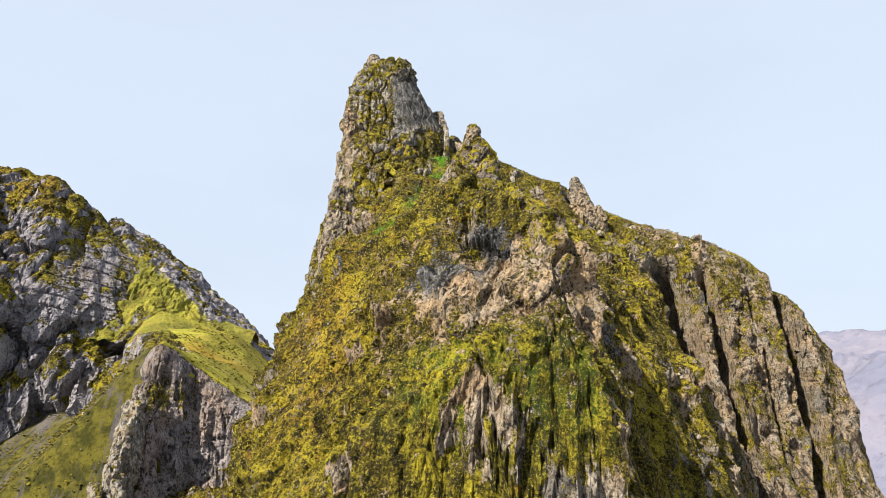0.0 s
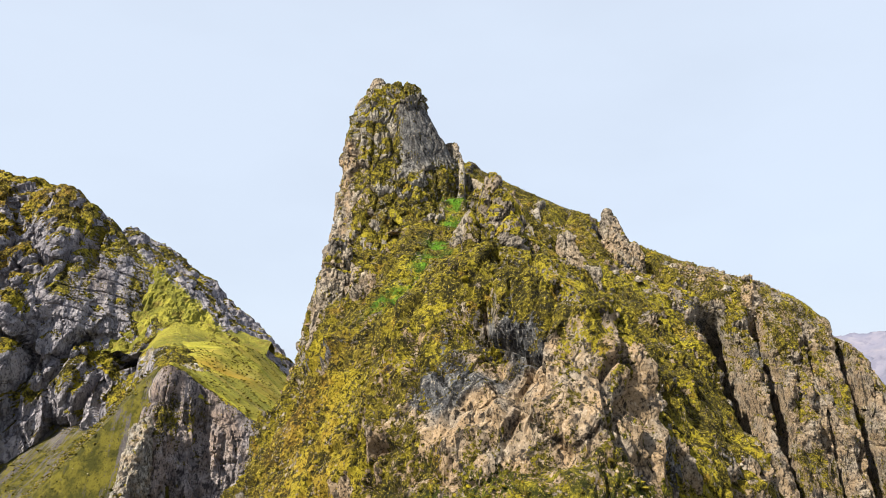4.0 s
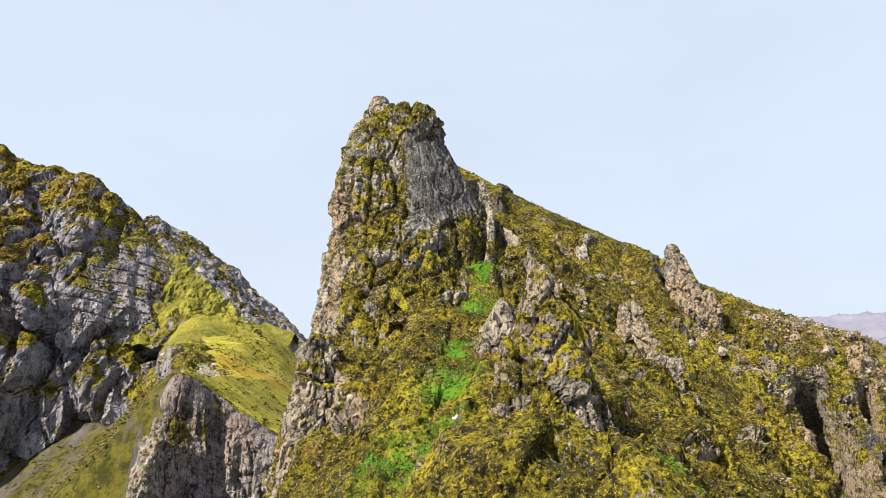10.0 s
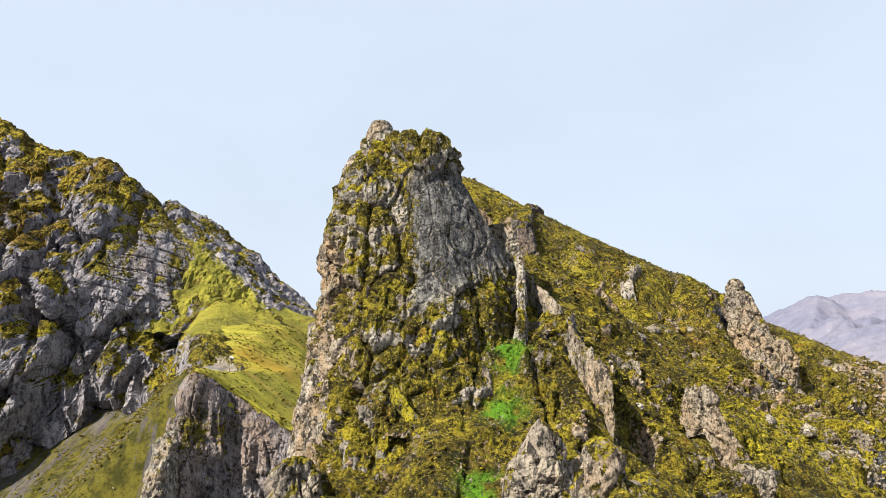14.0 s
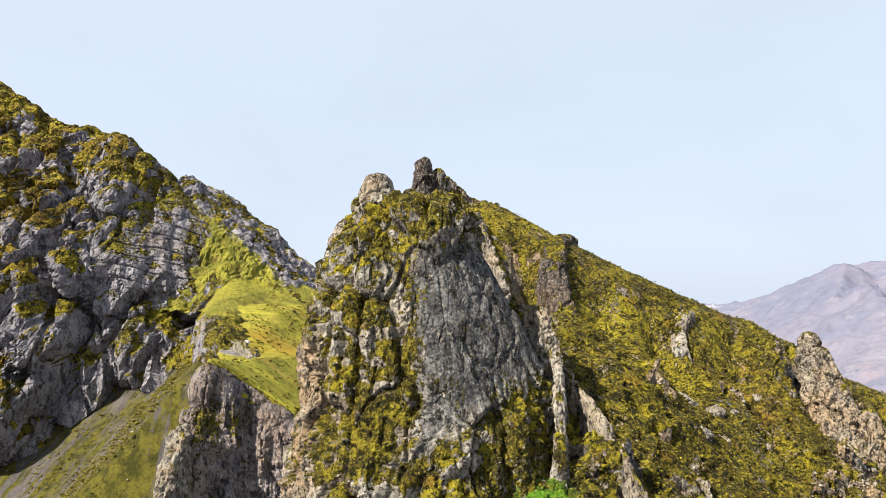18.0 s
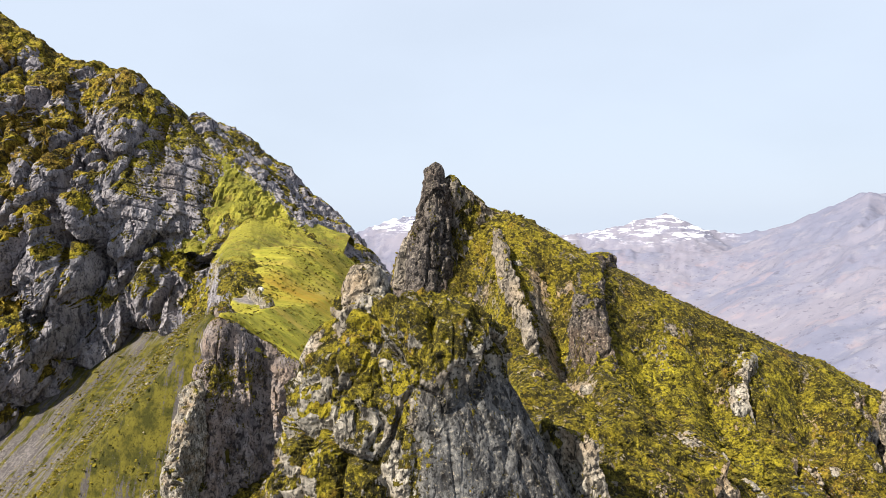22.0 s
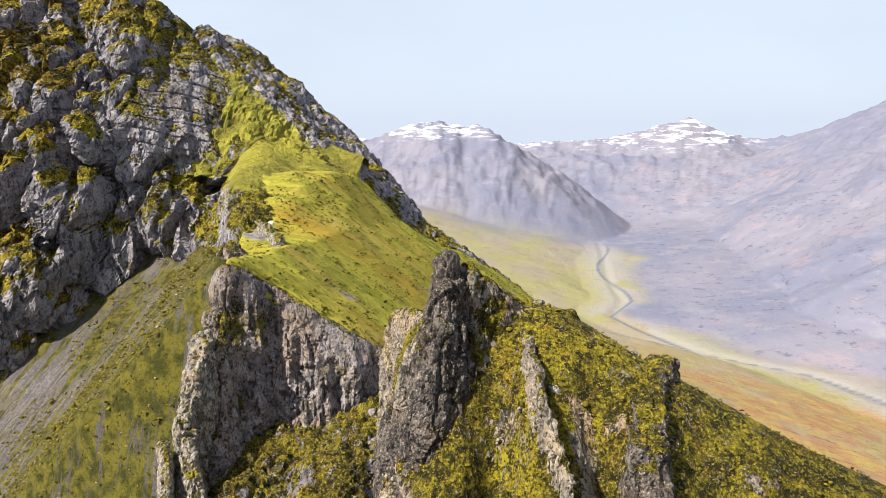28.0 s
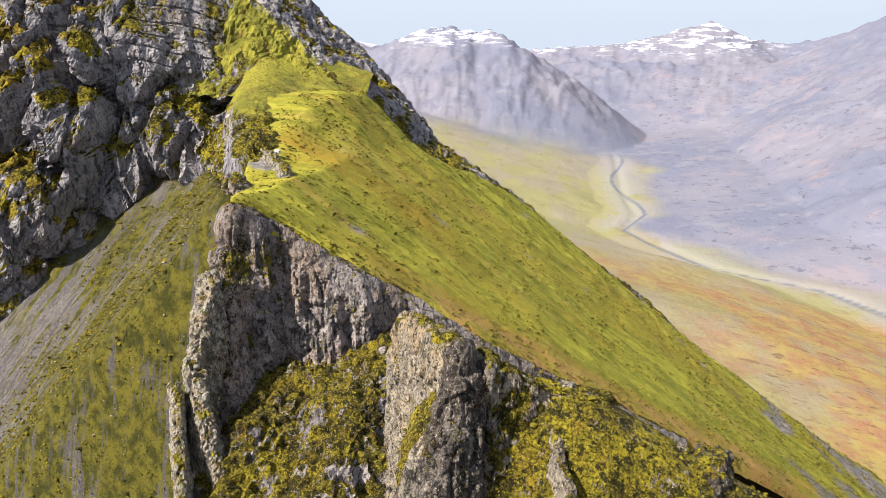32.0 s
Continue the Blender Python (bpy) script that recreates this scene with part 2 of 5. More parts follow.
# ---- materials ----
class Nodes:
    """Short hand for a node tree."""

    def __init__(self, name):
        self.mat = bpy.data.materials.new(name)
        self.mat.use_nodes = True
        self.t = self.mat.node_tree
        self.bsdf = self.t.nodes["Principled BSDF"]
        self.geo = self.t.nodes.new("ShaderNodeNewGeometry")
        self.pos = self.geo.outputs["Position"]

    def put(self, socket, value):
        if isinstance(value, bpy.types.NodeSocket):
            self.t.links.new(value, socket)
        elif isinstance(value, (tuple, list)) and len(value) == 3 and socket.type == "RGBA":
            socket.default_value = (*value, 1)
        else:
            socket.default_value = value

    def noise(self, size, detail=4, rough=0.55, stretch=None, warp=0.0):
        n = self.t.nodes.new("ShaderNodeTexNoise")
        m = self.t.nodes.new("ShaderNodeMapping")
        m.inputs["Scale"].default_value = stretch or (1, 1, 1)
        m.inputs["Location"].default_value = (size * 3.1, size * 1.7, size * 0.9)
        self.t.links.new(self.pos, m.inputs[0])
        self.t.links.new(m.outputs[0], n.inputs["Vector"])
        n.inputs["Scale"].default_value, n.inputs["Detail"].default_value = 1 / size, detail
        n.inputs["Roughness"].default_value, n.inputs["Distortion"].default_value = rough, warp
        return n.outputs[0]

    def cells(self, size, feature="F1", stretch=None):
        n = self.t.nodes.new("ShaderNodeTexVoronoi")
        n.feature = feature
        m = self.t.nodes.new("ShaderNodeMapping")
        m.inputs["Scale"].default_value = stretch or (1, 1, 1)
        self.t.links.new(self.pos, m.inputs[0])
        self.t.links.new(m.outputs[0], n.inputs["Vector"])
        n.inputs["Scale"].default_value = 1 / size
        return n

    def cracks(self, size, stretch):
        """Distance to the borders of irregular blocks."""
        n = self.t.nodes.new("ShaderNodeTexVoronoi")
        n.feature = "DISTANCE_TO_EDGE"
        m, w, s = self.t.nodes.new("ShaderNodeMapping"), self.t.nodes.new("ShaderNodeTexNoise"), self.t.nodes.new("ShaderNodeVectorMath")
        m.inputs["Scale"].default_value = stretch
        w.inputs["Scale"].default_value, w.inputs["Detail"].default_value = 0.8 / size, 3
        s.operation = "MULTIPLY_ADD"
        s.inputs[1].default_value = (size * 1.3,) * 3
        self.t.links.new(self.pos, w.inputs["Vector"])
        self.t.links.new(w.outputs["Color"], s.inputs[0])
        self.t.links.new(self.pos, s.inputs[2])
        self.t.links.new(s.outputs[0], m.inputs[0])
        self.t.links.new(m.outputs[0], n.inputs["Vector"])
        n.inputs["Scale"].default_value = 1 / size
        return n.outputs["Distance"]

    def ramp(self, value, a, b, lo=0.0, hi=1.0):
        n = self.t.nodes.new("ShaderNodeMapRange")
        n.interpolation_type = "SMOOTHSTEP"
        for k, v in (("Value", value), ("From Min", a), ("From Max", b), ("To Min", lo), ("To Max", hi)):
            self.put(n.inputs[k], v)
        return n.outputs[0]

    def math(self, op, a, b=0.0, clamp=False):
        n = self.t.nodes.new("ShaderNodeMath")
        n.operation, n.use_clamp = op, clamp
        self.put(n.inputs[0], a)
        self.put(n.inputs[1], b)
        return n.outputs[0]

    def mix(self, fac, a, b, blend="MIX"):
        n = self.t.nodes.new("ShaderNodeMix")
        n.data_type, n.blend_type = "RGBA", blend
        self.put(n.inputs[0], fac)
        self.put(n.inputs[6], a)
        self.put(n.inputs[7], b)
        return n.outputs[2]

    def mark(self, name):
        n = self.t.nodes.new("ShaderNodeAttribute")
        n.attribute_name = name
        return n.outputs["Fac"]

    def done(self, colour, rough=0.9, bump=None, height=0.1, strength=0.7, gloss=0.25):
        self.put(self.bsdf.inputs["Base Color"], colour)
        self.put(self.bsdf.inputs["Roughness"], rough)
        self.bsdf.inputs["Specular IOR Level"].default_value = gloss
        if bump is not None:
            b = self.t.nodes.new("ShaderNodeBump")
            b.inputs["Distance"].default_value, b.inputs["Strength"].default_value = height, strength
            self.put(b.inputs["Height"], bump)
            self.t.links.new(b.outputs[0], self.bsdf.inputs["Normal"])
        return self.mat


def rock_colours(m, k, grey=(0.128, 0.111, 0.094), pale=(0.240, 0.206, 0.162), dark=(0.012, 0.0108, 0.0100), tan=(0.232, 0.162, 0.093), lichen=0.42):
    """Weathered volcanic rock: grey with pale lichen, dark seams, near-black blotches for the shade of hollows, rusty
    parts and a darker basalt tone; k: the size of its pattern.
    """
    big, mid, fine = m.noise(7 * k, 4), m.noise(1.3 * k, 6, 0.7, (1, 1, 0.45)), m.noise(0.28 * k, 4, 0.75)
    c = m.mix(m.ramp(mid, 0.40, 0.60), grey, pale)
    c = m.mix(m.ramp(big, 0.52, 0.66, 0, 0.55), c, tan)
    c = m.mix(m.math("MULTIPLY", m.mark("warm"), m.ramp(m.noise(2.6 * k, 4), 0.36, 0.58, 0.15, 0.95)), c, tan)
    # A darker grey rock; on the tower's flank it also carries that side's shade.
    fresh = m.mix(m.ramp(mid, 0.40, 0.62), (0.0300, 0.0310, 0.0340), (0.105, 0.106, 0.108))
    c = m.mix(m.mark("basalt_shade"), c, fresh)
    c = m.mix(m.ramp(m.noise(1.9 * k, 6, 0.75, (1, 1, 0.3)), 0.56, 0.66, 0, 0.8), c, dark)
    # Near-black specks and blotches: shade of small hollows put into the rock colour.
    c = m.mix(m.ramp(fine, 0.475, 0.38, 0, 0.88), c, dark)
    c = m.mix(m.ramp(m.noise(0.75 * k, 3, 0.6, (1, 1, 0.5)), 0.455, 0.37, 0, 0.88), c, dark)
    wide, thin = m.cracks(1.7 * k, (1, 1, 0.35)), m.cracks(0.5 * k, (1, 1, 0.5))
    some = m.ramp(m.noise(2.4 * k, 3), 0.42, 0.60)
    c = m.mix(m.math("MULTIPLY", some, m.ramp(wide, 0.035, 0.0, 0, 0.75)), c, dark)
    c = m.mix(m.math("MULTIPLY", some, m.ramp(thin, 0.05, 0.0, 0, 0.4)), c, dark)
    mid = m.math("ADD", m.math("MULTIPLY", mid, 1.6), m.math("MULTIPLY", some, m.ramp(wide, 0, 0.07, 0, 0.5)))
    return m.mix(m.ramp(fine, 0.55, 0.66, 0, lichen), c, (0.47, 0.407, 0.311)), mid, fine


def moss_colours(m, k):
    """Moss and short turf: dark olive and brown to bright yellow green."""
    a, b, f = m.noise(9 * k, 4, 0.6), m.noise(1.6 * k, 5, 0.7), m.noise(0.26 * k, 5, 0.8)
    c = m.mix(m.ramp(b, 0.42, 0.58), (0.036, 0.030, 0.0038), (0.160, 0.131, 0.0085))
    c = m.mix(m.ramp(a, 0.50, 0.60, 0, 0.75), c, (0.262, 0.216, 0.0120))
    c = m.mix(m.ramp(m.noise(4.5 * k, 5, 0.65), 0.50, 0.58, 0, 0.6), c, (0.0360, 0.0275, 0.0044))
    c = m.mix(m.ramp(m.noise(2.3 * k, 4), 0.59, 0.69, 0, 0.6), c, (0.175, 0.098, 0.0120))
    # Browner, darker moss: dry turf, and shade painted where the mark says.
    c = m.mix(m.math("MULTIPLY", m.mark("dry_shade"), m.ramp(m.noise(3.2 * k, 5, 0.65), 0.34, 0.60, 0.95, 0.2)), c, m.mix(m.ramp(b, 0.40, 0.60), (0.030, 0.022, 0.0034), (0.110, 0.078, 0.0075)))
    c = m.mix(m.math("MULTIPLY", m.mark("rusty"), m.ramp(m.noise(1.2 * k, 5, 0.65), 0.38, 0.58, 0.2, 0.9)), c, m.mix(m.ramp(b, 0.40, 0.60), (0.12, 0.066, 0.009), (0.27, 0.165, 0.022)))
    c = m.mix(m.math("MULTIPLY", m.mark("fresh"), m.ramp(m.noise(1.5 * k, 5, 0.65), 0.38, 0.56, 0.1, 0.9)), c, m.mix(m.ramp(b, 0.40, 0.60), (0.135, 0.118, 0.0085), (0.330, 0.280, 0.0150)))
    # Black gaps between the moss: their shadow is part of the colour.
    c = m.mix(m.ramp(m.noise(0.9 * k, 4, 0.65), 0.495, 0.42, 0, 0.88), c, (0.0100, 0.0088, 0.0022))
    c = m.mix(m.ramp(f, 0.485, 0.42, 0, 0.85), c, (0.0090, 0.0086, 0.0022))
    c = m.mix(m.ramp(f, 0.55, 0.62, 0, 0.55), c, (0.420, 0.342, 0.048))
    c = m.mix(m.math("MULTIPLY", m.mark("lush"), m.ramp(b, 0.22, 0.48, 0.35, 0.95)), c, (0.075, 0.185, 0.0105))
    return c, f


def turf_colours(m):
    """Short hill grass with darker tufts and dry streaks."""
    big, tuft = m.noise(38, 5, 0.65), m.noise(2.6, 4, 0.75)
    c = m.mix(m.ramp(big, 0.40, 0.60), (0.128, 0.124, 0.018), (0.232, 0.212, 0.028))
    c = m.mix(m.ramp(m.noise(13, 5, 0.7), 0.52, 0.64, 0, 0.6), c, (0.150, 0.105, 0.026))
    return m.mix(m.ramp(tuft, 0.54, 0.63, 0, 0.65), c, (0.046, 0.044, 0.010))


def crag_material(name, k=1.0, grassy=False, **rock):
    m = Nodes(name)
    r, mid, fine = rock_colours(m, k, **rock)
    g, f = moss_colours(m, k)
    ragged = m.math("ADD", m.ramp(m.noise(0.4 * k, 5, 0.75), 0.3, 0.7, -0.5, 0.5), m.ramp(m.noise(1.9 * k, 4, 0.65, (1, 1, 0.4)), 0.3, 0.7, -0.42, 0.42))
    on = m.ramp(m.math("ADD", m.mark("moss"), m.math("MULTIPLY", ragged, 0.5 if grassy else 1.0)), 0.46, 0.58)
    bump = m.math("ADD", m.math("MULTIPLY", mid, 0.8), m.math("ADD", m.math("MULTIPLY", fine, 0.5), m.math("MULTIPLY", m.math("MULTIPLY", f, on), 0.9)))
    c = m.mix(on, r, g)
    if grassy:
        c = m.mix(m.ramp(m.math("ADD", m.mark("turf"), m.math("MULTIPLY", ragged, 0.55)), 0.42, 0.58), c, turf_colours(m))
    return m.done(c, 0.92, bump, 0.36 * k, 0.95, 0.15)


def clump_material(name, moss):
    m = Nodes(name)
    own = m.geo.outputs["Random Per Island"]
    if moss:
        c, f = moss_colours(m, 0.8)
        c = m.mix(m.ramp(own, 0.6, 1.0, 0, 0.35), c, (0.175, 0.145, 0.0090))
        c = m.mix(m.ramp(own, 0.55, 0.0, 0, 0.85), c, (0.0414, 0.0313, 0.00368))
    else:
        c, mid, f = rock_colours(m, 0.6)
        c = m.mix(m.ramp(own, 0.4, 1.0, 0, 0.7), c, (0.306, 0.261, 0.2))
        c = m.mix(m.ramp(own, 0.4, 0.0, 0, 0.6), c, (0.164, 0.0946, 0.0469))
    return m.done(c, 0.95, f, 0.1, 0.7, 0.1)


def tuft_material():
    m = Nodes("grass_tufts")
    own = m.geo.outputs["Random Per Island"]
    c = m.mix(own, (0.024, 0.021, 0.004), (0.130, 0.106, 0.0110))
    return m.done(c, 0.95, m.noise(0.3, 3), 0.15, 0.7, 0.1)


def grass_material():
    m = Nodes("gully_grass")
    own = m.geo.outputs["Random Per Island"]
    c = m.mix(own, (0.022, 0.055, 0.005), (0.090, 0.135, 0.011))
    return m.done(c, 0.9, m.noise(0.12, 3), 0.08, 0.7, 0.15)


TUFTS, GRASS = tuft_material(), grass_material()
CLUMPS, STONES = clump_material("moss_clumps", True), clump_material("loose_stone", False)
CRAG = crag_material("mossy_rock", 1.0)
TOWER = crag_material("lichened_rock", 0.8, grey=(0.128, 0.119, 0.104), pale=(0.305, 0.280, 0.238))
CHALK = crag_material("white_stone", 0.5, grey=(0.42, 0.40, 0.36), pale=(0.66, 0.64, 0.60), dark=(0.20, 0.19, 0.17), tan=(0.45, 0.41, 0.35))
DARK = crag_material("dark_rock", 0.8, grey=(0.037, 0.032, 0.031), pale=(0.108, 0.092, 0.082), tan=(0.082, 0.055, 0.038))
CLIFF = crag_material("far_cliff_rock", 6.5, True, grey=(0.150, 0.142, 0.158), pale=(0.250, 0.235, 0.248), dark=(0.042, 0.039, 0.046), tan=(0.190, 0.155, 0.138), lichen=0.06)
BUTTRESS = crag_material("buttress_rock", 3.6, grey=(0.128, 0.114, 0.116), pale=(0.262, 0.230, 0.222), dark=(0.024, 0.021, 0.023), tan=(0.190, 0.144, 0.118), lichen=0.12)


def meadow_material():
    m = Nodes("meadow_turf")
    big, mid, tuft = m.noise(60, 5, 0.6, (0.3, 1, 0.3)), m.noise(14, 6, 0.7, (0.3, 1, 0.3)), m.noise(2.4, 4, 0.8, (0.45, 1, 0.45))
    c = m.mix(m.ramp(mid, 0.40, 0.60), (0.140, 0.140, 0.0165), (0.240, 0.220, 0.0270))
    c = m.mix(m.ramp(big, 0.50, 0.60, 0, 0.6), c, (0.217, 0.165, 0.0215))
    c = m.mix(m.ramp(m.noise(5.0, 5, 0.75, (0.4, 1, 0.4)), 0.54, 0.64, 0, 0.6), c, (0.105, 0.098, 0.0145))
    c = m.mix(m.ramp(tuft, 0.56, 0.63, 0, 0.5), c, (0.050, 0.050, 0.0085))
    c = m.mix(m.ramp(tuft, 0.44, 0.36, 0, 0.35), c, (0.331, 0.301, 0.055))
    band = m.math("MULTIPLY", m.mark("band"), m.ramp(m.noise(9, 5, 0.7, (0.4, 1, 0.4)), 0.40, 0.58, 0.25, 0.9))
    c = m.mix(band, c, (0.205, 0.128, 0.0165))
    c = m.mix(m.math("MULTIPLY", m.mark("earth"), m.ramp(mid, 0.42, 0.58, 0.2, 0.9)), c, (0.234, 0.136, 0.049))
    c = m.mix(m.mark("bare"), c, m.mix(m.ramp(m.noise(5, 5, 0.7), 0.4, 0.6), (0.0855, 0.0816, 0.0812), (0.199, 0.172, 0.168)))
    return m.done(c, 0.95, m.math("ADD", tuft, mid), 1.2, 0.9, 0.1)


def scree_material():
    """Loose grey stones with turf; both run in fine bands down the slope, which falls along (-0.14, -0.99)."""
    m = Nodes("scree_and_turf")

    def bands(size, detail, long):
        n, r, g = m.t.nodes.new("ShaderNodeTexNoise"), m.t.nodes.new("ShaderNodeVectorRotate"), m.t.nodes.new("ShaderNodeMapping")
        r.rotation_type = "Z_AXIS"
        r.inputs["Angle"].default_value = radians(8)
        g.inputs["Scale"].default_value = (1, 1 / long, 1 / long)
        m.t.links.new(m.pos, r.inputs["Vector"])
        m.t.links.new(r.outputs[0], g.inputs[0])
        m.t.links.new(g.outputs[0], n.inputs["Vector"])
        n.inputs["Scale"].default_value, n.inputs["Detail"].default_value, n.inputs["Roughness"].default_value = 1 / size, detail, 0.7
        return n.outputs[0]

    run, rill, fine = bands(26, 6, 5), bands(4.0, 5, 9), m.noise(1.5, 4, 0.8)
    stone = m.mix(m.ramp(fine, 0.40, 0.62), (0.050, 0.045, 0.046), (0.135, 0.121, 0.117))
    stone = m.mix(m.ramp(rill, 0.50, 0.62, 0, 0.6), stone, (0.030, 0.027, 0.028))
    stone = m.mix(m.ramp(rill, 0.44, 0.36, 0, 0.4), stone, (0.14, 0.125, 0.118))
    turf = m.mix(m.ramp(m.noise(7, 5, 0.65), 0.38, 0.62), (0.026, 0.026, 0.005), (0.078, 0.068, 0.010))
    turf = m.mix(m.ramp(fine, 0.46, 0.36, 0, 0.85), turf, (0.0125, 0.012, 0.003))
    mixed = m.math("ADD", run, m.math("ADD", m.mark("turf"), m.math("ADD", m.ramp(rill, 0.3, 0.7, 0.20, -0.20), m.ramp(fine, 0.3, 0.7, -0.10, 0.10))))
    on = m.ramp(mixed, 0.46, 0.56)
    return m.done(m.mix(on, stone, turf), 0.95, fine, 0.9, 0.9, 0.1)


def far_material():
    """Ash and gravel slopes in a pale lilac grey with distance haze painted in, with snow in the high hollows and dull
    turf on the valley floor.
    """
    m = Nodes("hazed_far_slopes")
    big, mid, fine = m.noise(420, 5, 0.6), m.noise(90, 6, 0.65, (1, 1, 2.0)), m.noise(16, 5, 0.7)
    # Pale, low-contrast lilac: the haze of distance is mixed into these base colours.
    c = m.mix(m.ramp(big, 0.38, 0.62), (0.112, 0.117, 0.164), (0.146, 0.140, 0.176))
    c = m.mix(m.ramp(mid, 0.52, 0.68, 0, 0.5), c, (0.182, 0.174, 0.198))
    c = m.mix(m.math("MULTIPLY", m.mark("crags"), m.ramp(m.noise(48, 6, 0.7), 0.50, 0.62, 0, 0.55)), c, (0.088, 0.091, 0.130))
    floor = m.mix(m.ramp(m.noise(130, 5, 0.6, (1, 0.5, 1)), 0.40, 0.60), (0.185, 0.173, 0.086), (0.190, 0.166, 0.122))
    floor = m.mix(m.ramp(m.noise(45, 5, 0.65), 0.54, 0.66, 0, 0.8), floor, (0.158, 0.130, 0.072))
    c = m.mix(m.mark("floor"), c, floor)
    c = m.mix(m.math("MULTIPLY", m.mark("rust"), m.ramp(m.noise(170, 5, 0.65), 0.38, 0.54, 0.25, 1.0)), c, m.mix(m.ramp(m.noise(30, 5, 0.65), 0.38, 0.62), (0.236, 0.175, 0.062), (0.215, 0.112, 0.062)))
    c = m.mix(m.math("MULTIPLY", m.mark("rust"), m.ramp(m.noise(20, 5, 0.7, (1, 2.2, 1)), 0.56, 0.64, 0, 0.75)), c, (0.098, 0.052, 0.040))
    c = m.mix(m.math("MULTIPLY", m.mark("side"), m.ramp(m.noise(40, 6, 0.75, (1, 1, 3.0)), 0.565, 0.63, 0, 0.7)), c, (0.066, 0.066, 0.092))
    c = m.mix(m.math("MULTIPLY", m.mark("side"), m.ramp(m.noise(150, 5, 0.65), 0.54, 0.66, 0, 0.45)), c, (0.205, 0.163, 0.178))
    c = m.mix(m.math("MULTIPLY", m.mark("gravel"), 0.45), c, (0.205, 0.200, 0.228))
    c = m.mix(m.mark("stream"), c, (0.095, 0.105, 0.135))
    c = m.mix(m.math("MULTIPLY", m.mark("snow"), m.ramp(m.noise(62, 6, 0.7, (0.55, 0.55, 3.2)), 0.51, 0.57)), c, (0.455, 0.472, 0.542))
    return m.done(c, 0.95, fine, 6.0, 0.5, 0.05)


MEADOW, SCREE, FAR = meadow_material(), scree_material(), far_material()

# ---- ground: the valley, its far sides and ranges, out to the horizon ----
def along(x, table):
    """Values of a table of (place, value) pairs at the places x, glided."""
    a = np.array(table, float)
    return np.interp(x, a[:, 0], a[:, 1])


def ridge(x, y, line, slope, power=1.0):
    """Height of a ridge whose crest goes through the points (x, y, z) of line, with flanks that fall by slope."""
    best = np.full(x.shape, -1e9)
    for (x0, y0, z0), (x1, y1, z1) in zip(line, line[1:]):
        dx, dy = x1 - x0, y1 - y0
        t = np.clip(((x - x0) * dx + (y - y0) * dy) / (dx * dx + dy * dy), 0, 1)
        d = np.hypot(x - x0 - t * dx, y - y0 - t * dy)
        best = np.maximum(best, z0 + t * (z1 - z0) - slope * d**power)
    return best


RIVER = [(-600, 700), (600, 800), (1150, 680), (1400, 535), (1520, 460), (1570, 370), (1625, 272), (1775, 172), (1890, 100), (2040, 137), (2315, 112), (2740, 111), (3280, 95), (4900, 300)]
FLOOR = -200


def ground_heights(x, y):
    p = np.stack([x, y, np.zeros_like(x)], -1).reshape(-1, 3)
    swell = fbm(p / 500 + 3, 5, 0.5).reshape(x.shape)
    rills = fbm(p / 260 + 8, 6, 0.55, True).reshape(x.shape)
    off = x - along(y, RIVER)
    bed = FLOOR + 4 * np.abs(swell) + 0.012 * np.maximum(y - 1200, 0) - 5 * np.exp(-(off / 14) ** 2)
    right = np.maximum(off - 130 - 60 * swell, 0)
    left = np.maximum(-off - 90 - 50 * swell, 0)
    z = bed + 0.10 * np.minimum(right, 500) + 0.40 * np.maximum(right - 300, 0) * (1 + 0.12 * rills) + 0.22 * left
    z = np.minimum(z, 170 + 60 * rills)
    spur = ridge(x, y, [(-1500, 3700, 120), (-948, 3470, 180), (-785, 3450, 243), (-613, 3430, 273), (-496, 3420, 236), (-393, 3400, 231), (-290, 3350, 100), (-95, 3300, -85), (60, 3200, -200)], 0.62)
    range_a = ridge(x, y, [(-2600, 4500, 220), (-700, 4600, 136), (-357, 4600, 124), (-86, 4600, 146), (113, 4600, 155), (403, 4600, 196), (512, 4600, 242), (600, 4600, 256), (667, 4600, 278), (795, 4600, 224), (877, 4600, 180), (1090, 4600, 178), (1326, 4450, 224), (1580, 4100, 385), (2100, 3700, 420), (2900, 2600, 420)], 0.48)
    bench = ridge(x, y, [(-500, 4200, 60), (300, 4150, 70), (900, 4000, 75), (1250, 3700, 120)], 0.35)
    range_b = ridge(x, y, [(2900, 2600, 420), (2200, 2500, 330), (1500, 2600, 120)], 0.42)
    range_c = ridge(x, y, [(1530, 3900, 380), (1250, 3300, 150), (900, 2900, -60)], 0.5)
    high = np.maximum.reduce([spur, range_a, range_b, range_c, bench])
    high = high + 9 * (fbm(p / 85 + 4, 4, 0.55, True).reshape(x.shape) - 0.4) * smooth(-150, 0, high) * smooth(700, 200, x) + (17 - 7 * smooth(600, 1200, x)) * (rills - 0.4) * smooth(-200, 0, high)
    crags = fbm(p / 130 + 6, 5, 0.6, True).reshape(x.shape) - 0.3
    high = high + 10 * crags * smooth(-180, 60, high) * smooth(2600, 3000, y)
    z = np.maximum(z, high)
    return z, off, swell, rills, high


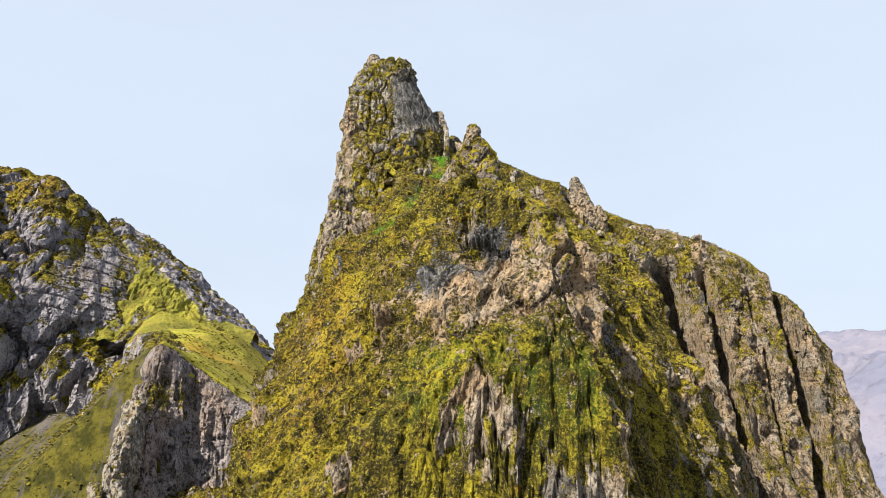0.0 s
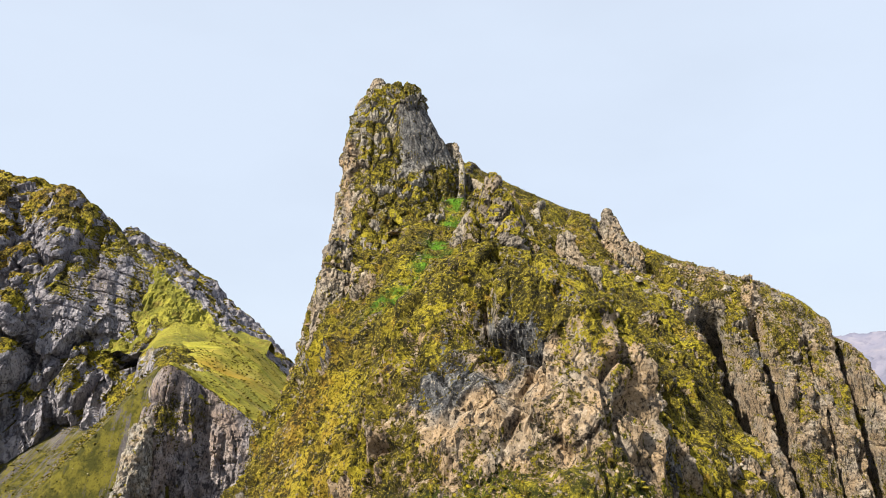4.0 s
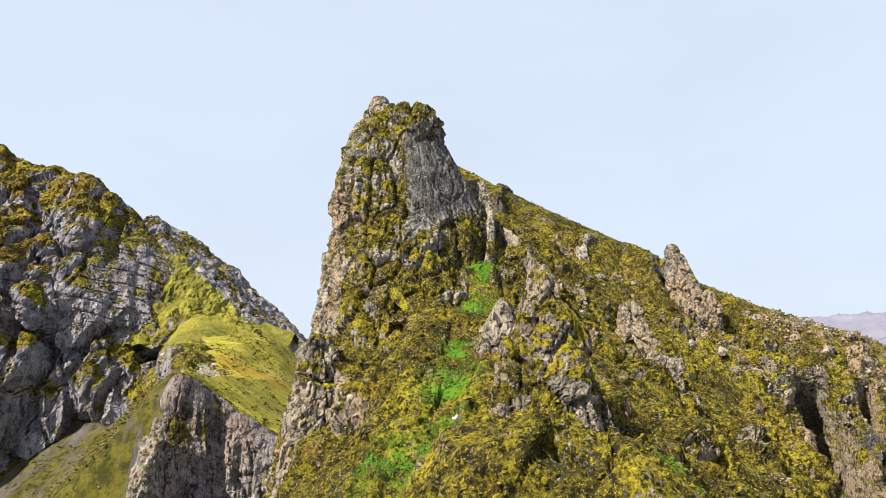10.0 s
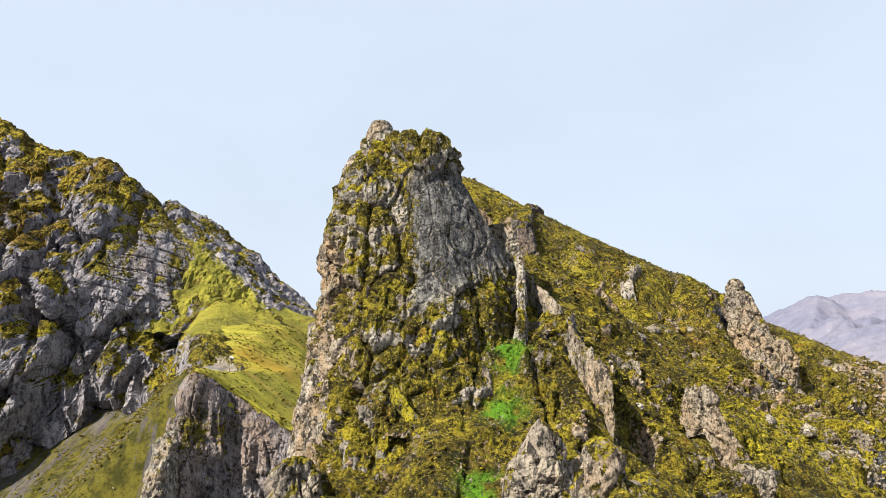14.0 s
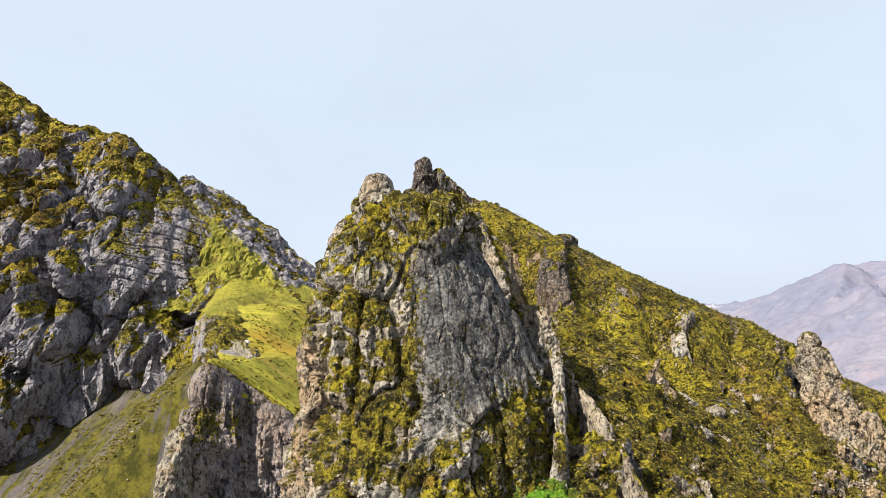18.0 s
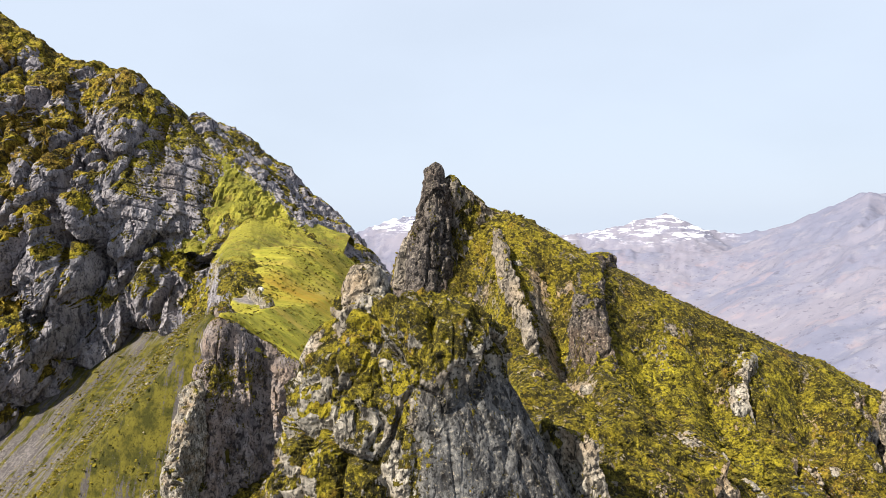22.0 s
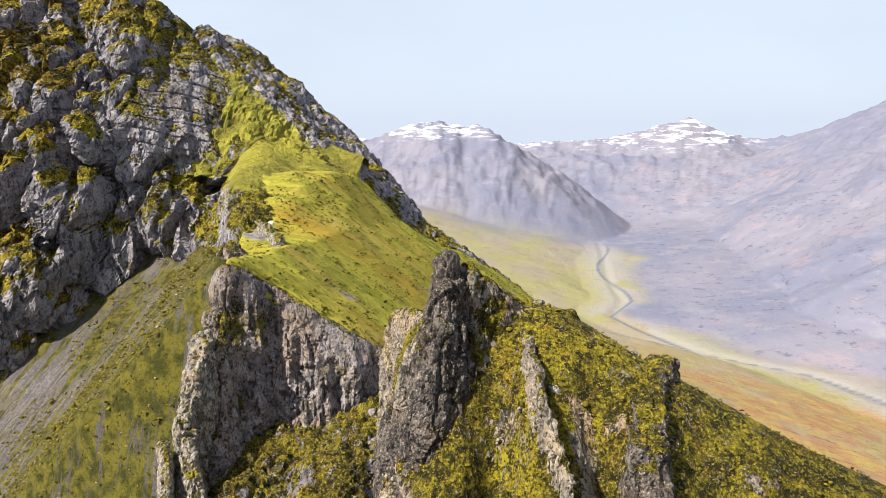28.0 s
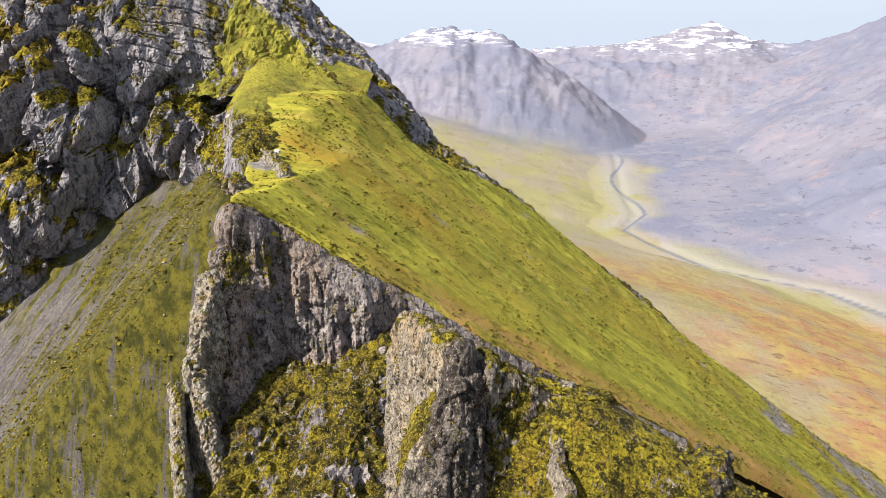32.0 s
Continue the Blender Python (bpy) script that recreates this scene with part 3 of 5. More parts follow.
angles = np.radians(np.concatenate([np.arange(-180, -60, 4.0), np.arange(-60, -20, 0.8), np.arange(-20, 30, 0.14), np.arange(30, 60, 0.8), np.arange(60, 181, 4.0)]))
radii = np.concatenate([np.linspace(0, 600, 40), np.geomspace(600, 4950, 330)[1:]])
ga, gr = np.meshgrid(angles, radii)
gx, gy = gr * np.sin(ga), gr * np.cos(ga)
gz, off, swell, rills, high = ground_heights(gx, gy)
gp = np.stack([gx, gy, gz], 2)
gn = grid_normals(gp)
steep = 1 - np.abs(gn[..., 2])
marks = {
    "floor": smooth(-1000, -800, off + 60 * swell) * smooth(130, 0, off + 130 * swell) * smooth(-10, -80, gz + 15 * swell) * smooth(2950, 2450, gy + 200 * swell),
    "rust": smooth(-700, -450, off + 90 * swell) * smooth(10, -90, off + 40 * swell) * smooth(1520, 1300, gy + 120 * swell) * smooth(300, 600, gy),
    "gravel": smooth(0.05, 0.3, rills - 0.35) * smooth(90, 20, np.abs(off + 25 * swell)) * smooth(3300, 2500, gy),
    "stream": smooth(7, 3, np.abs(off + 26 * np.sin(gy / 120) * smooth(1300, 1700, gy))) * smooth(3300, 2600, gy),
    "snow": np.maximum(smooth(225, 290, gz + 25 * rills) * smooth(3000, 3200, gy), smooth(150, 250, gz + 35 * rills) * smooth(4000, 4250, gy)) * smooth(1250, 900, gx),
    "side": smooth(20, 160, off) * smooth(160, 40, gz),
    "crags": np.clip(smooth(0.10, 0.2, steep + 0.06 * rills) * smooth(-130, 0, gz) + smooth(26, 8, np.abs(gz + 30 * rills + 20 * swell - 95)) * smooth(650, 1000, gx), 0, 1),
}
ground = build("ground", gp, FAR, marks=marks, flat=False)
tagged(ground, "wide valley of ash slopes paled by painted haze, with a winding stream and snowy ranges", "valley", kind="structure")

# ---- left mountain: a high rocky cliff ----
CLIFF_X = ((-690,) * 6, (-580,) * 6, (-500,) * 6, (-428,) * 6, (-373,) * 6, (-310,) * 6, (-225, -240, -255, -268, -280, -295), (-168, -186, -205, -228, -245, -262), (-148, -160, -172, -185, -195, -205))
CLIFF_Y = ((470, 490, 520, 560, 640, 780), (490, 515, 550, 595, 670, 780), (520, 540, 570, 615, 680, 780), (549, 566, 595, 635, 700, 780),
           (643, 652, 662, 676, 710, 780), (642, 655, 685, 705, 735, 785), (540, 575, 620, 680, 735, 790), (440, 485, 545, 630, 720, 800), (445, 490, 550, 640, 730, 810))
CLIFF_Z = ((15, 100, 200, 300, 420, 520), (40, 120, 205, 300, 398, 482), (62, 130, 210, 285, 362, 426), (84, 150, 209, 280, 345, 408),
           (150, 200, 245, 291, 336, 364), (160, 198, 222, 253, 281, 298), (200, 226, 241, 254, 267, 277), (190, 206, 224, 239, 249, 258), (160, 184, 204, 220, 229, 236))
cage = np.zeros((7, 9, 3))
for j in range(9):
    cage[:6, j] = list(zip(CLIFF_X[j], CLIFF_Y[j], CLIFF_Z[j]))
    cage[6, j] = (CLIFF_X[j][-1] - 30, CLIFF_Y[j][-1] + 160, CLIFF_Z[j][-1] - 200)
p = surface(cage, 1.6, coarse_v={5: 6})
dome = np.exp(-((p[..., 0] + 340) / 42) ** 4 - ((p[..., 2] - 302) / 54) ** 4)          # the smooth slab
turfy = smooth(-318, -268, p[..., 0]) * smooth(222, 242, p[..., 2])
wild = smooth(-262, -335, p[..., 0]) * (1 - 0.86 * dome) * (1 - 0.75 * smooth(690, 765, p[..., 1]))
q = pillars(p, grid_normals(p), (34, 70, 84), 14, 11, 9, fade=wild)
q = pillars(q, soften(grid_normals(q), 6), (15, 28, 38), 5, 4.5, 2.5, fade=0.08 + 0.92 * wild)
q, n, d = roughen(q, False, 0.40, columns=3.2, column_size=20, size=3.6, tall=2.2, broad=5, broad_size=60, fade=1 - 0.7 * np.maximum(0.8 * dome, turfy))
strata = np.abs(((q[..., 2] + 0.22 * q[..., 0] + 4 * grad_noise(q.reshape(-1, 3) / 30).reshape(q.shape[:2])) / 11) % 1 - 0.5)
q[..., 1] += 2.2 * dome * smooth(0.10, 0.0, strata)
for x0, z0, wide, tall, deep, tilt in ((-306, 225, 15, 4.6, 26, 0), (-387, 200, 5, 56, 24, 0.1), (-372, 345, 5, 34, 22, -0.2), (-442, 185, 7, 75, 24, 0.15), (-333, 188, 4, 30, 16, 0.1), (-415, 275, 5, 46, 22, -0.25), (-520, 260, 8, 80, 22, 0.1), (-470, 340, 6, 44, 20, -0.2), (-362, 226, 4, 26, 16, 0.35)):
    wob = x0 + tilt * (q[..., 2] - z0) + 6 * grad_noise(q.reshape(-1, 3) * np.array((0, 0, 0.03)) + x0).reshape(q.shape[:2])
    q[..., 1] += deep * np.exp(-(((q[..., 0] - wob) / wide) ** 4) - ((q[..., 2] - z0 - (0.25 * (q[..., 0] - x0) if wide > 12 else 0)) / tall) ** 4)
n = grid_normals(q)
marks = {"moss": np.clip(moss_marks(q, soften(n, 8), 0.34, 0.24, 0.05, 30) - 0.4 * dome, 0, 1), "turf": np.clip(0.95 * turfy - 0.35 * smooth(0.1, 0.5, fbm(q.reshape(-1, 3) / 22 + 9, 3)).reshape(q.shape[:2]), 0, 1), "fresh": 0.6 * smooth(0.0, 0.5, fbm(q.reshape(-1, 3) / 40 + 2, 2)).reshape(q.shape[:2]), "rusty": 0.7 * smooth(-380, -430, q[..., 0]), "warm": 0.25 * smooth(0.5, 0.9, fbm(q.reshape(-1, 3) / 60 + 5, 3) + 0.5).reshape(q.shape[:2]), "lush": np.zeros(q.shape[:2])}
mountain = tagged(build("mountain_cliff", q, CLIFF, marks=marks), "high grey rock cliff with mossy ledges and deep gullies", "mountain", kind="structure")

# ---- scree slope below the cliff ----
sx, sy = np.meshgrid(np.linspace(-760, -100, 207), np.linspace(120, 740, 194))
plane = np.maximum(-215, -209.7 + 0.137 * sx + 0.643 * sy)
col = ridge(sx, sy, [(-160, 406, 216), (-180, 436, 213), (-205, 480, 206), (-240, 540, 199), (-300, 640, 180)], 1.15)
edge = np.interp(sy, (120, 380, 406, 436, 480, 540, 640, 740), (-168, -164, -156, -160, -182, -216, -276, -310))
plane = np.minimum(plane, 215) - 4.0 * np.maximum(sx - edge, 0)
col = col - 4.0 * np.maximum(sx - edge, 0)
col = col - 3.0 * np.maximum(408 - sy, 0)
gap = np.abs(plane - col)
p = np.stack([sx, sy, np.maximum(np.maximum(plane, col) + 6 * np.exp(-gap / 12), -230)], 2)
q = p.copy()
flat_q = p.reshape(-1, 3)
q[..., 2] += (2.5 * fbm(flat_q / 40, 4) + 0.5 * fbm(flat_q / 6, 3)).reshape(p.shape[:2])
marks = {"turf": 0.16 * (fbm(flat_q / 70 + 2, 2)).reshape(p.shape[:2]) + 0.15 * smooth(-400, -240, p[..., 0]) + 0.0}
SCREE_Q = q
tagged(build("scree_slope", q, SCREE, marks=marks, flat=False), "grey scree slope streaked with olive turf", "scree", kind="structure")

# ---- meadow on the saddle, falling to the valley ----
def meadow_z(x, y):
    rise = min(max(-152 - x, 0), 46) * min(max(0.16 + (y - 516) * 0.0064, -0.25), 0.9)
    return 138.98 - 0.712 * max(x, -152) - 0.0723 * y + rise


cage = []
for f in (-0.012, 0.0, 0.12, 0.3, 0.5, 0.75, 1.0, 1.14, 1.45, 2.1):
    row = []
    for cx, near, far in ((-250, 640, 760), (-242, 604, 745), (-232, 572, 732), (-214, 546, 722), (-195, 500, 714), (-178, 448, 706), (-166, 422, 698), (-158, 410, 692), (-154, 401, 688), (-138, 416, 697), (-120, 422, 712), (-105, 426, 742), (-88, 438, 762), (-48, 452, 775), (10, 486, 757), (90, 530, 737), (190, 590, 735), (280, 640, 760), (440, 720, 820)):
        yy = near + f * (far - near)
        fall = 0 if f <= 1 else {1.14: 7, 1.45: 55, 2.1: 260}[f]
        row.append((cx, yy, max(meadow_z(cx, min(yy, far)) - fall - (9 if f < 0 else 0) - (14 if cx == -250 else 0), -212)))
    cage.append(row)
p = surface(cage, 2.6, tension=0.3, coarse_v={0: 0.5, 7: 4})
flat_q = p.reshape(-1, 3)
q = p.copy()
q[..., 2] += (1.8 * fbm(flat_q / 45, 4) + 0.45 * fbm(flat_q / 5, 3) + 1.2 * smooth(640, 720, flat_q[:, 1]) * fbm(flat_q / 14 + 9, 3)).reshape(p.shape[:2])
hollow = np.exp(-((p[..., 0] + 186) / 12) ** 2 - ((p[..., 1] - 508) / 28) ** 2)
from_edge = p[..., 1] - np.interp(p[..., 0], (-165, -154, -138, -120, -105, -88, -48, 10, 90, 190), (416, 400, 416, 422, 426, 438, 452, 486, 530, 590))
marks = {"earth": np.clip(smooth(26, 4, from_edge + 8 * fbm(flat_q / 12, 3).reshape(p.shape[:2])) * smooth(-130, -60, p[..., 0]) + 0.35 * smooth(0.25, 0.6, fbm(flat_q * np.array((0.35, 1, 0.35)) / 34 + 3, 3)).reshape(p.shape[:2]), 0, 1), "bare": smooth(0.1, 0.5, fbm(flat_q / 50 + 11, 4).reshape(p.shape[:2]) + smooth(60, 240, p[..., 0]) * 0.8 - 0.5 + 1.0 * hollow)}
marks["band"] = np.clip(np.exp(-((p[..., 1] - 545 - 0.10 * (p[..., 0] + 170)) / 26) ** 2) * smooth(-205, -180, p[..., 0]) * smooth(-60, -105, p[..., 0]) + 0.7 * np.exp(-((from_edge - 14) / 9) ** 2) * smooth(-130, -100, p[..., 0]), 0, 1)
MEADOW_Q = q
tagged(build("meadow", q, MEADOW, marks=marks, flat=False), "steep yellow green meadow falling from the saddle", "meadow", kind="structure")

# ---- rocky ridge behind the meadow ----
BACK = ((-365, 372), (-345, 360), (-321, 343), (-285, 315), (-240, 273), (-214, 246), (-190, 222), (-155, 180), (-95, 142), (-40, 100), (20, 58), (90, 4), (160, -60))
cage = []
for f, yy in ((0, 715), (1, 765), (2, 815), (3, 850), (4, 900), (5, 1010)):
    if f == 0:
        cage.append([(cx, 690, meadow_z(cx, 690) - 5) for cx, zz in BACK])
        continue
    cage.append([(cx, yy - (0.25 * max(cx + 200, 0) if f < 4 else 0), zz - (22, 12, 5, 1, 45, 300)[f] - (0.12 * (cx + 350) if f == 0 else 0)) for cx, zz in BACK])
p = surface(cage, 2.2, coarse_v={4: 4})
q, n, d = roughen(p, False, 0.7, columns=2.5, column_size=16, size=4.5, tall=1.6, broad=4, broad_size=50)
marks = {"moss": moss_marks(q, n, 0.66, 0.22, 0.0, 24), "turf": 0.9 * smooth(-9, -24, q[..., 2] - np.interp(q[..., 0], [b[0] for b in BACK], [b[1] for b in BACK])), "warm": np.zeros(q.shape[:2]), "lush": np.zeros(q.shape[:2])}
tagged(build("back_ridge", q, CLIFF, marks=marks), "grey rocky ridge with thin turf behind the meadow", "ridge", kind="structure")

# ---- mossy bench below the buttress ----
cage = [[(cx + dx, yy, zz) for cx, dx in ((-185, 0), (-150, 0), (-120, 0), (-92, 0), (-60, 0), (-20, 0))] for yy, zz in ((250, 20), (300, 86), (340, 120), (372, 136), (405, 146), (425, 146))]
for row in cage:
    row[0] = (row[0][0], row[0][1], row[0][2] - 70)
    row[1] = (row[1][0], row[1][1], row[1][2] - 8)
    row[2] = (row[2][0], row[2][1], row[2][2] - 8)
    row[4] = (row[4][0], row[4][1], row[4][2] - 28)
    row[5] = (row[5][0], row[5][1], row[5][2] - 70)
p = surface(cage, 1.5)
q, n, d = roughen(p, False, 1.15, columns=2.4, column_size=9, size=2.6, broad=5, broad_size=26)
# Moss browned over the whole bench, its partial shade included in the colour.
marks = {"moss": moss_marks(q, n, 0.45, 0.28, 0.02, 14), "warm": np.zeros(q.shape[:2]), "lush": np.zeros(q.shape[:2]), "dry_shade": np.full(q.shape[:2], 0.8)}
tagged(build("mossy_bench", q, BUTTRESS, marks=marks), "olive mossy bench below the grey buttress", "slope", kind="structure")

# ---- buttress below the meadow's near edge ----
cage = []
for f, back, drop in ((0, -46, 190), (1, -26, 125), (2, -13, 80), (3, -6, 38), (4, -2.5, 8), (5, -0.5, 2.2), (6, 9, 5)):
    row = []
    for cx, yy, zz in ((-200, 440, 150), (-172, 412, 200), (-155, 398, 220), (-138, 413, 207), (-121, 419, 194.5), (-105, 424, 183), (-88, 436, 170), (-48, 450, 140), (0, 478, 104), (60, 510, 60)):
        row.append((cx, yy + back * (1.0 if cx > -160 else 0.8), zz - drop))
    cage.append(row)
p = surface(cage, 1.15)
top = np.interp(p[..., 0], (-200, -172, -155, -138, -121, -105, -88, -48, 0, 60), (150, 200, 220, 207, 194.5, 183, 170, 140, 104, 60)) - p[..., 2]
q, n, d = roughen(p, False, 0.8, columns=4.2, column_size=13, size=3.6, tall=2.8, broad=5, broad_size=34, fade=0.08 + 0.92 * smooth(1, 24, top))
marks = {"moss": np.clip(moss_marks(q, n, 0.62, 0.24, 0.0, 14) + 0.7 * np.exp(-((q[..., 0] + 152) / 13) ** 2 - ((q[..., 2] - 190) / 11) ** 2), 0, 1), "warm": smooth(0.2, 0.8, fbm(q.reshape(-1, 3) / 25 + 5, 3) + 0.4).reshape(q.shape[:2]), "lush": np.zeros(q.shape[:2])}
tagged(build("rock_buttress", q, BUTTRESS, marks=marks), "grey cracked rock buttress below the meadow edge", "cliff", kind="structure")

# ---- the crag: a rocky slope with a nose, a back crest and cliffs at its sides ----
CRAG_X = (-20, -8, 3, 14, 26, 40, 55, 70, 84)
CRAG_Y = (62, 68, 75, 84, 96, 108, 124, 140, 157, 172)
CRAG_Z = ((172, 182, 192, 190, 135, 120, 110, 100, 90), (180, 196, 203, 203, 140, 125, 112, 105, 95), (190, 205, 213, 211, 150, 130, 115, 105, 95),
          (200, 215, 224, 216, 172, 145, 125, 112, 100), (208, 219, 222, 219, 196, 165, 138, 120, 105), (213, 228, 229, 222, 211, 187, 155, 132, 112),
          (228, 239, 238, 230, 221, 206, 172, 148, 125), (233, 245, 246, 238, 229, 219, 195, 172, 145), (239, 249, 247.5, 242.5, 238.5, 231.5, 228, 220.5, 202),
          (258.5, 261.6, 255.8, 250.1, 244.4, 236.5, 229, 221, 204))
cage = []
for yy, zs in zip(CRAG_Y, CRAG_Z):
    edge = zs[0]
    out = 1 if yy < 115 else 0.45
    row = [(-20 - 26 * out, yy - 6, edge - 130), (-20 - 8 * out, yy - 2, edge - 60), (-20 - 3.5 * out, yy - 0.5, edge - 18)]
    row += [(cx, yy, zz) for cx, zz in zip(CRAG_X, zs)]
    row += [(90, yy, zs[-1] - 25), (97, yy, zs[-1] - 75), (120, yy, zs[-1] - 160)]
    cage.append(row)
front = [[(c[0], 62 - k, min(c[2] - k2, 150 - k2)) for c in cage[0]] for k, k2 in ((16, 130), (5, 60))]
back = [[(c[0], c[1] + 22, c[2] - 40) for c in cage[-1]], [(c[0], c[1] + 60, c[2] - 110) for c in cage[-1]]]
cage = front + cage + back
p = surface(cage, 0.29, tension=0.4, coarse_u={0: 10, 1: 4, 6: 1.6, 7: 1.6, 8: 1.5, 9: 1.5, 10: 2, 11: 4, 12: 6, 13: 10}, coarse_v={0: 10, 1: 5, 11: 4, 12: 10})
bowl = np.exp(-((p[..., 0] + 4) / 6.5) ** 2 - ((p[..., 1] - 115) / 7) ** 2)
slope = smooth(128, 140, p[..., 1]) * smooth(30, 20, p[..., 0]) * smooth(-16, -10, p[..., 0])
strip = np.exp(-((p[..., 0] - 31 - 0.55 * (160 - p[..., 1])) / 4.5) ** 2) * smooth(124, 138, p[..., 1])
wall = smooth(36, 48, p[..., 0]) * smooth(221, 209, p[..., 2])
gully = np.exp(-((p[..., 0] + 3 + 0.12 * (100 - p[..., 1])) / 2.6) ** 2) * smooth(88, 93, p[..., 1]) * smooth(124, 116, p[..., 1])
rocky = smooth(-0.30, 0.40, fbm(p.reshape(-1, 3) / np.array((8, 8, 11)) + 13, 3).reshape(p.shape[:2]) - 0.6 * bowl - 0.45 * slope + 0.6 * strip + 0.15 * wall - 0.8 * gully)
p[..., 2] -= 1.6 * gully
q, n, d = roughen(p, False, 1.2, columns=1.6, column_size=6.5, size=1.35, tall=2.6, broad=1.5, broad_size=14, fade=(0.34 + 0.66 * rocky) * (1 - 0.72 * smooth(158, 168, p[..., 1])) * (1 - 0.4 * smooth(138, 148, p[..., 1]) * smooth(18, 9, p[..., 0])))
face = smooth(36, 44, p[..., 0]) * smooth(226, 214, p[..., 2]) * smooth(125, 135, p[..., 1])
for slot, wide, deep in ((46, 4.4, 17), (56, 1.4, 8), (66, 0.6, 2), (74, 1.8, 8)):
    wob = slot + 0.8 * grad_noise(q.reshape(-1, 3) * np.array((0, 0, 0.12)) + slot).reshape(q.shape[:2])
    q[..., 1] += deep * face * np.exp(-(((q[..., 0] - wob) / wide) ** 4))
q[..., 1] += 3.2 * np.exp(-((q[..., 0] + 9.6) / 1.7) ** 4 - ((q[..., 2] - 229.6 - 0.25 * (q[..., 0] + 9.6)) / 0.7) ** 4) * smooth(118, 115, q[..., 1]) * smooth(105, 107, q[..., 1])          # a low cave
high = smooth(138, 150, q[..., 1]) * smooth(168, 161, q[..., 1])
for x0, run, wide, deep in ((-11.2, 0.10, 1.9, 8.0), (-3.6, 0.20, 1.5, 3.2), (5.5, 0.1, 1.6, 1.6), (12.5, 0.05, 1.5, 1.4), (21, 0.1, 2.0, 1.6)):
    q[..., 2] -= deep * high * np.exp(-(((q[..., 0] - x0 - run * (168 - q[..., 1])) / wide) ** 2))
n = grid_normals(q)
fq = q.reshape(-1, 3)


def near(points, x, y, z, r):
    return np.exp(-((points[..., 0] - x) ** 2 + (points[..., 1] - y) ** 2 + (points[..., 2] - z) ** 2) / r**2)


def patch(points, *spots):
    """Patches seen from above, from spots (x, y, reach)."""
    return sum(np.exp(-((points[..., 0] - x) ** 2 + (points[..., 1] - y) ** 2) / r**2) for x, y, r in spots)


lush = 0.25 * sum(near(q, *at) for at in ((0, 66, 199.5, 4.5), (6, 66, 198.5, 5), (12, 66, 199, 4.5), (16, 70, 206, 4))) + 1.9 * patch(q, (-4.4, 92, 2.2), (-3.6, 97, 2.4), (-2.8, 103, 2.0), (-2.2, 108, 1.3), (-1, 115, 1.5), (-0.5, 120, 1.4), (-7.5, 96, 1.8), (12, 89, 2.4))
tan_face = 1.8 * near(q, 1, 73, 209, 6.5) + 1.8 * near(q, 9, 73, 208, 6.5)
bare = sum(near(q, *at) for at in ((31, 158, 241, 3.5), (33, 150, 234, 4), (36, 142, 226, 4), (41, 135, 218, 4), (48, 160, 233, 5), (60, 158, 227, 8), (73, 158, 218, 6), (8, 148, 243, 3), (20, 150, 238, 3)))
track = 1.6 * patch(q, (-4.3, 163.4, 0.8), (-3.8, 161.6, 0.9), (-3.0, 159.6, 1.0), (-2.1, 157.4, 1.1), (-1.2, 155, 1.3), (-0.6, 153, 1.2))
fresh = 1.5 * patch(q, (22.5, 134, 2.6), (26, 138, 2.8), (30, 140.5, 3), (34, 137, 3), (39, 143, 3), (44, 150, 3), (33.5, 127, 3), (19.5, 112, 2.6), (2.5, 125.5, 1.3), (-1, 117, 1.5)) + 0.6 * patch(q, (6.5, 159, 3), (9, 161, 2.6), (10.5, 155, 3), (4.5, 154, 2), (-10, 163.5, 2), (20, 163, 3), (27, 166, 3), (15, 152, 3))
rusty = patch(q, (0.7, 106.5, 1.9), (1.4, 101, 2.1), (0.4, 97, 1.5), (-12.5, 76, 4), (-14, 84, 4), (12, 147, 3), (22, 155, 3), (36, 132, 4))
moss = moss_marks(q, n, 0.40, 0.26, 0.20 + 0.36 * smooth(108, 90, q[..., 1]) * smooth(18, 10, q[..., 0]) + 0.36 * (0.5 - rocky) + 0.22 * smooth(13, 19, q[..., 0]) * smooth(46, 40, q[..., 0]) * smooth(150, 130, q[..., 1]), 7)
marks = {"moss": np.clip(moss - 0.42 * wall - 0.5 * tan_face - 0.5 * bare - track + 0.6 * gully + 0.3 * bowl, 0, 1), "lush": np.clip(0.85 * lush * smooth(-0.5, 0.25, fbm(fq / 1.6 + 7, 3)).reshape(q.shape[:2]), 0, 1),
         "warm": np.clip(smooth(0.1, 0.7, fbm(fq / 12 + 5, 3) + 0.35).reshape(q.shape[:2]) + wall + tan_face + 0.6 * bare + track, 0, 1),
         "basalt_shade": smooth(0.25, 0.55, fbm(fq / 9 + 21, 3)).reshape(q.shape[:2]) * (1 - 0.6 * wall) * (1 - np.clip(track, 0, 1)) + 0.25 * wall,
         "fresh": np.clip(0.9 * fresh, 0, 1), "rusty": np.clip(0.8 * rusty, 0, 1),
         # Dry turf up the slope; bowl and pinnacle foot also get their shade painted.
         "dry_shade": np.clip(0.35 * smooth(98, 112, q[..., 1]) + 0.8 * bowl + 0.4 * smooth(150, 160, q[..., 1]) * smooth(14, 4, q[..., 0]), 0, 1)}
CRAG_Q, CRAG_MOSS, CRAG_WALL, CRAG_N, CRAG_LUSH = q, marks["moss"], wall, n, marks["lush"]
crag = tagged(build("crag", q, CRAG, marks=marks), "steep mossy crag of tan and grey rock above the valley", "crag", kind="structure")


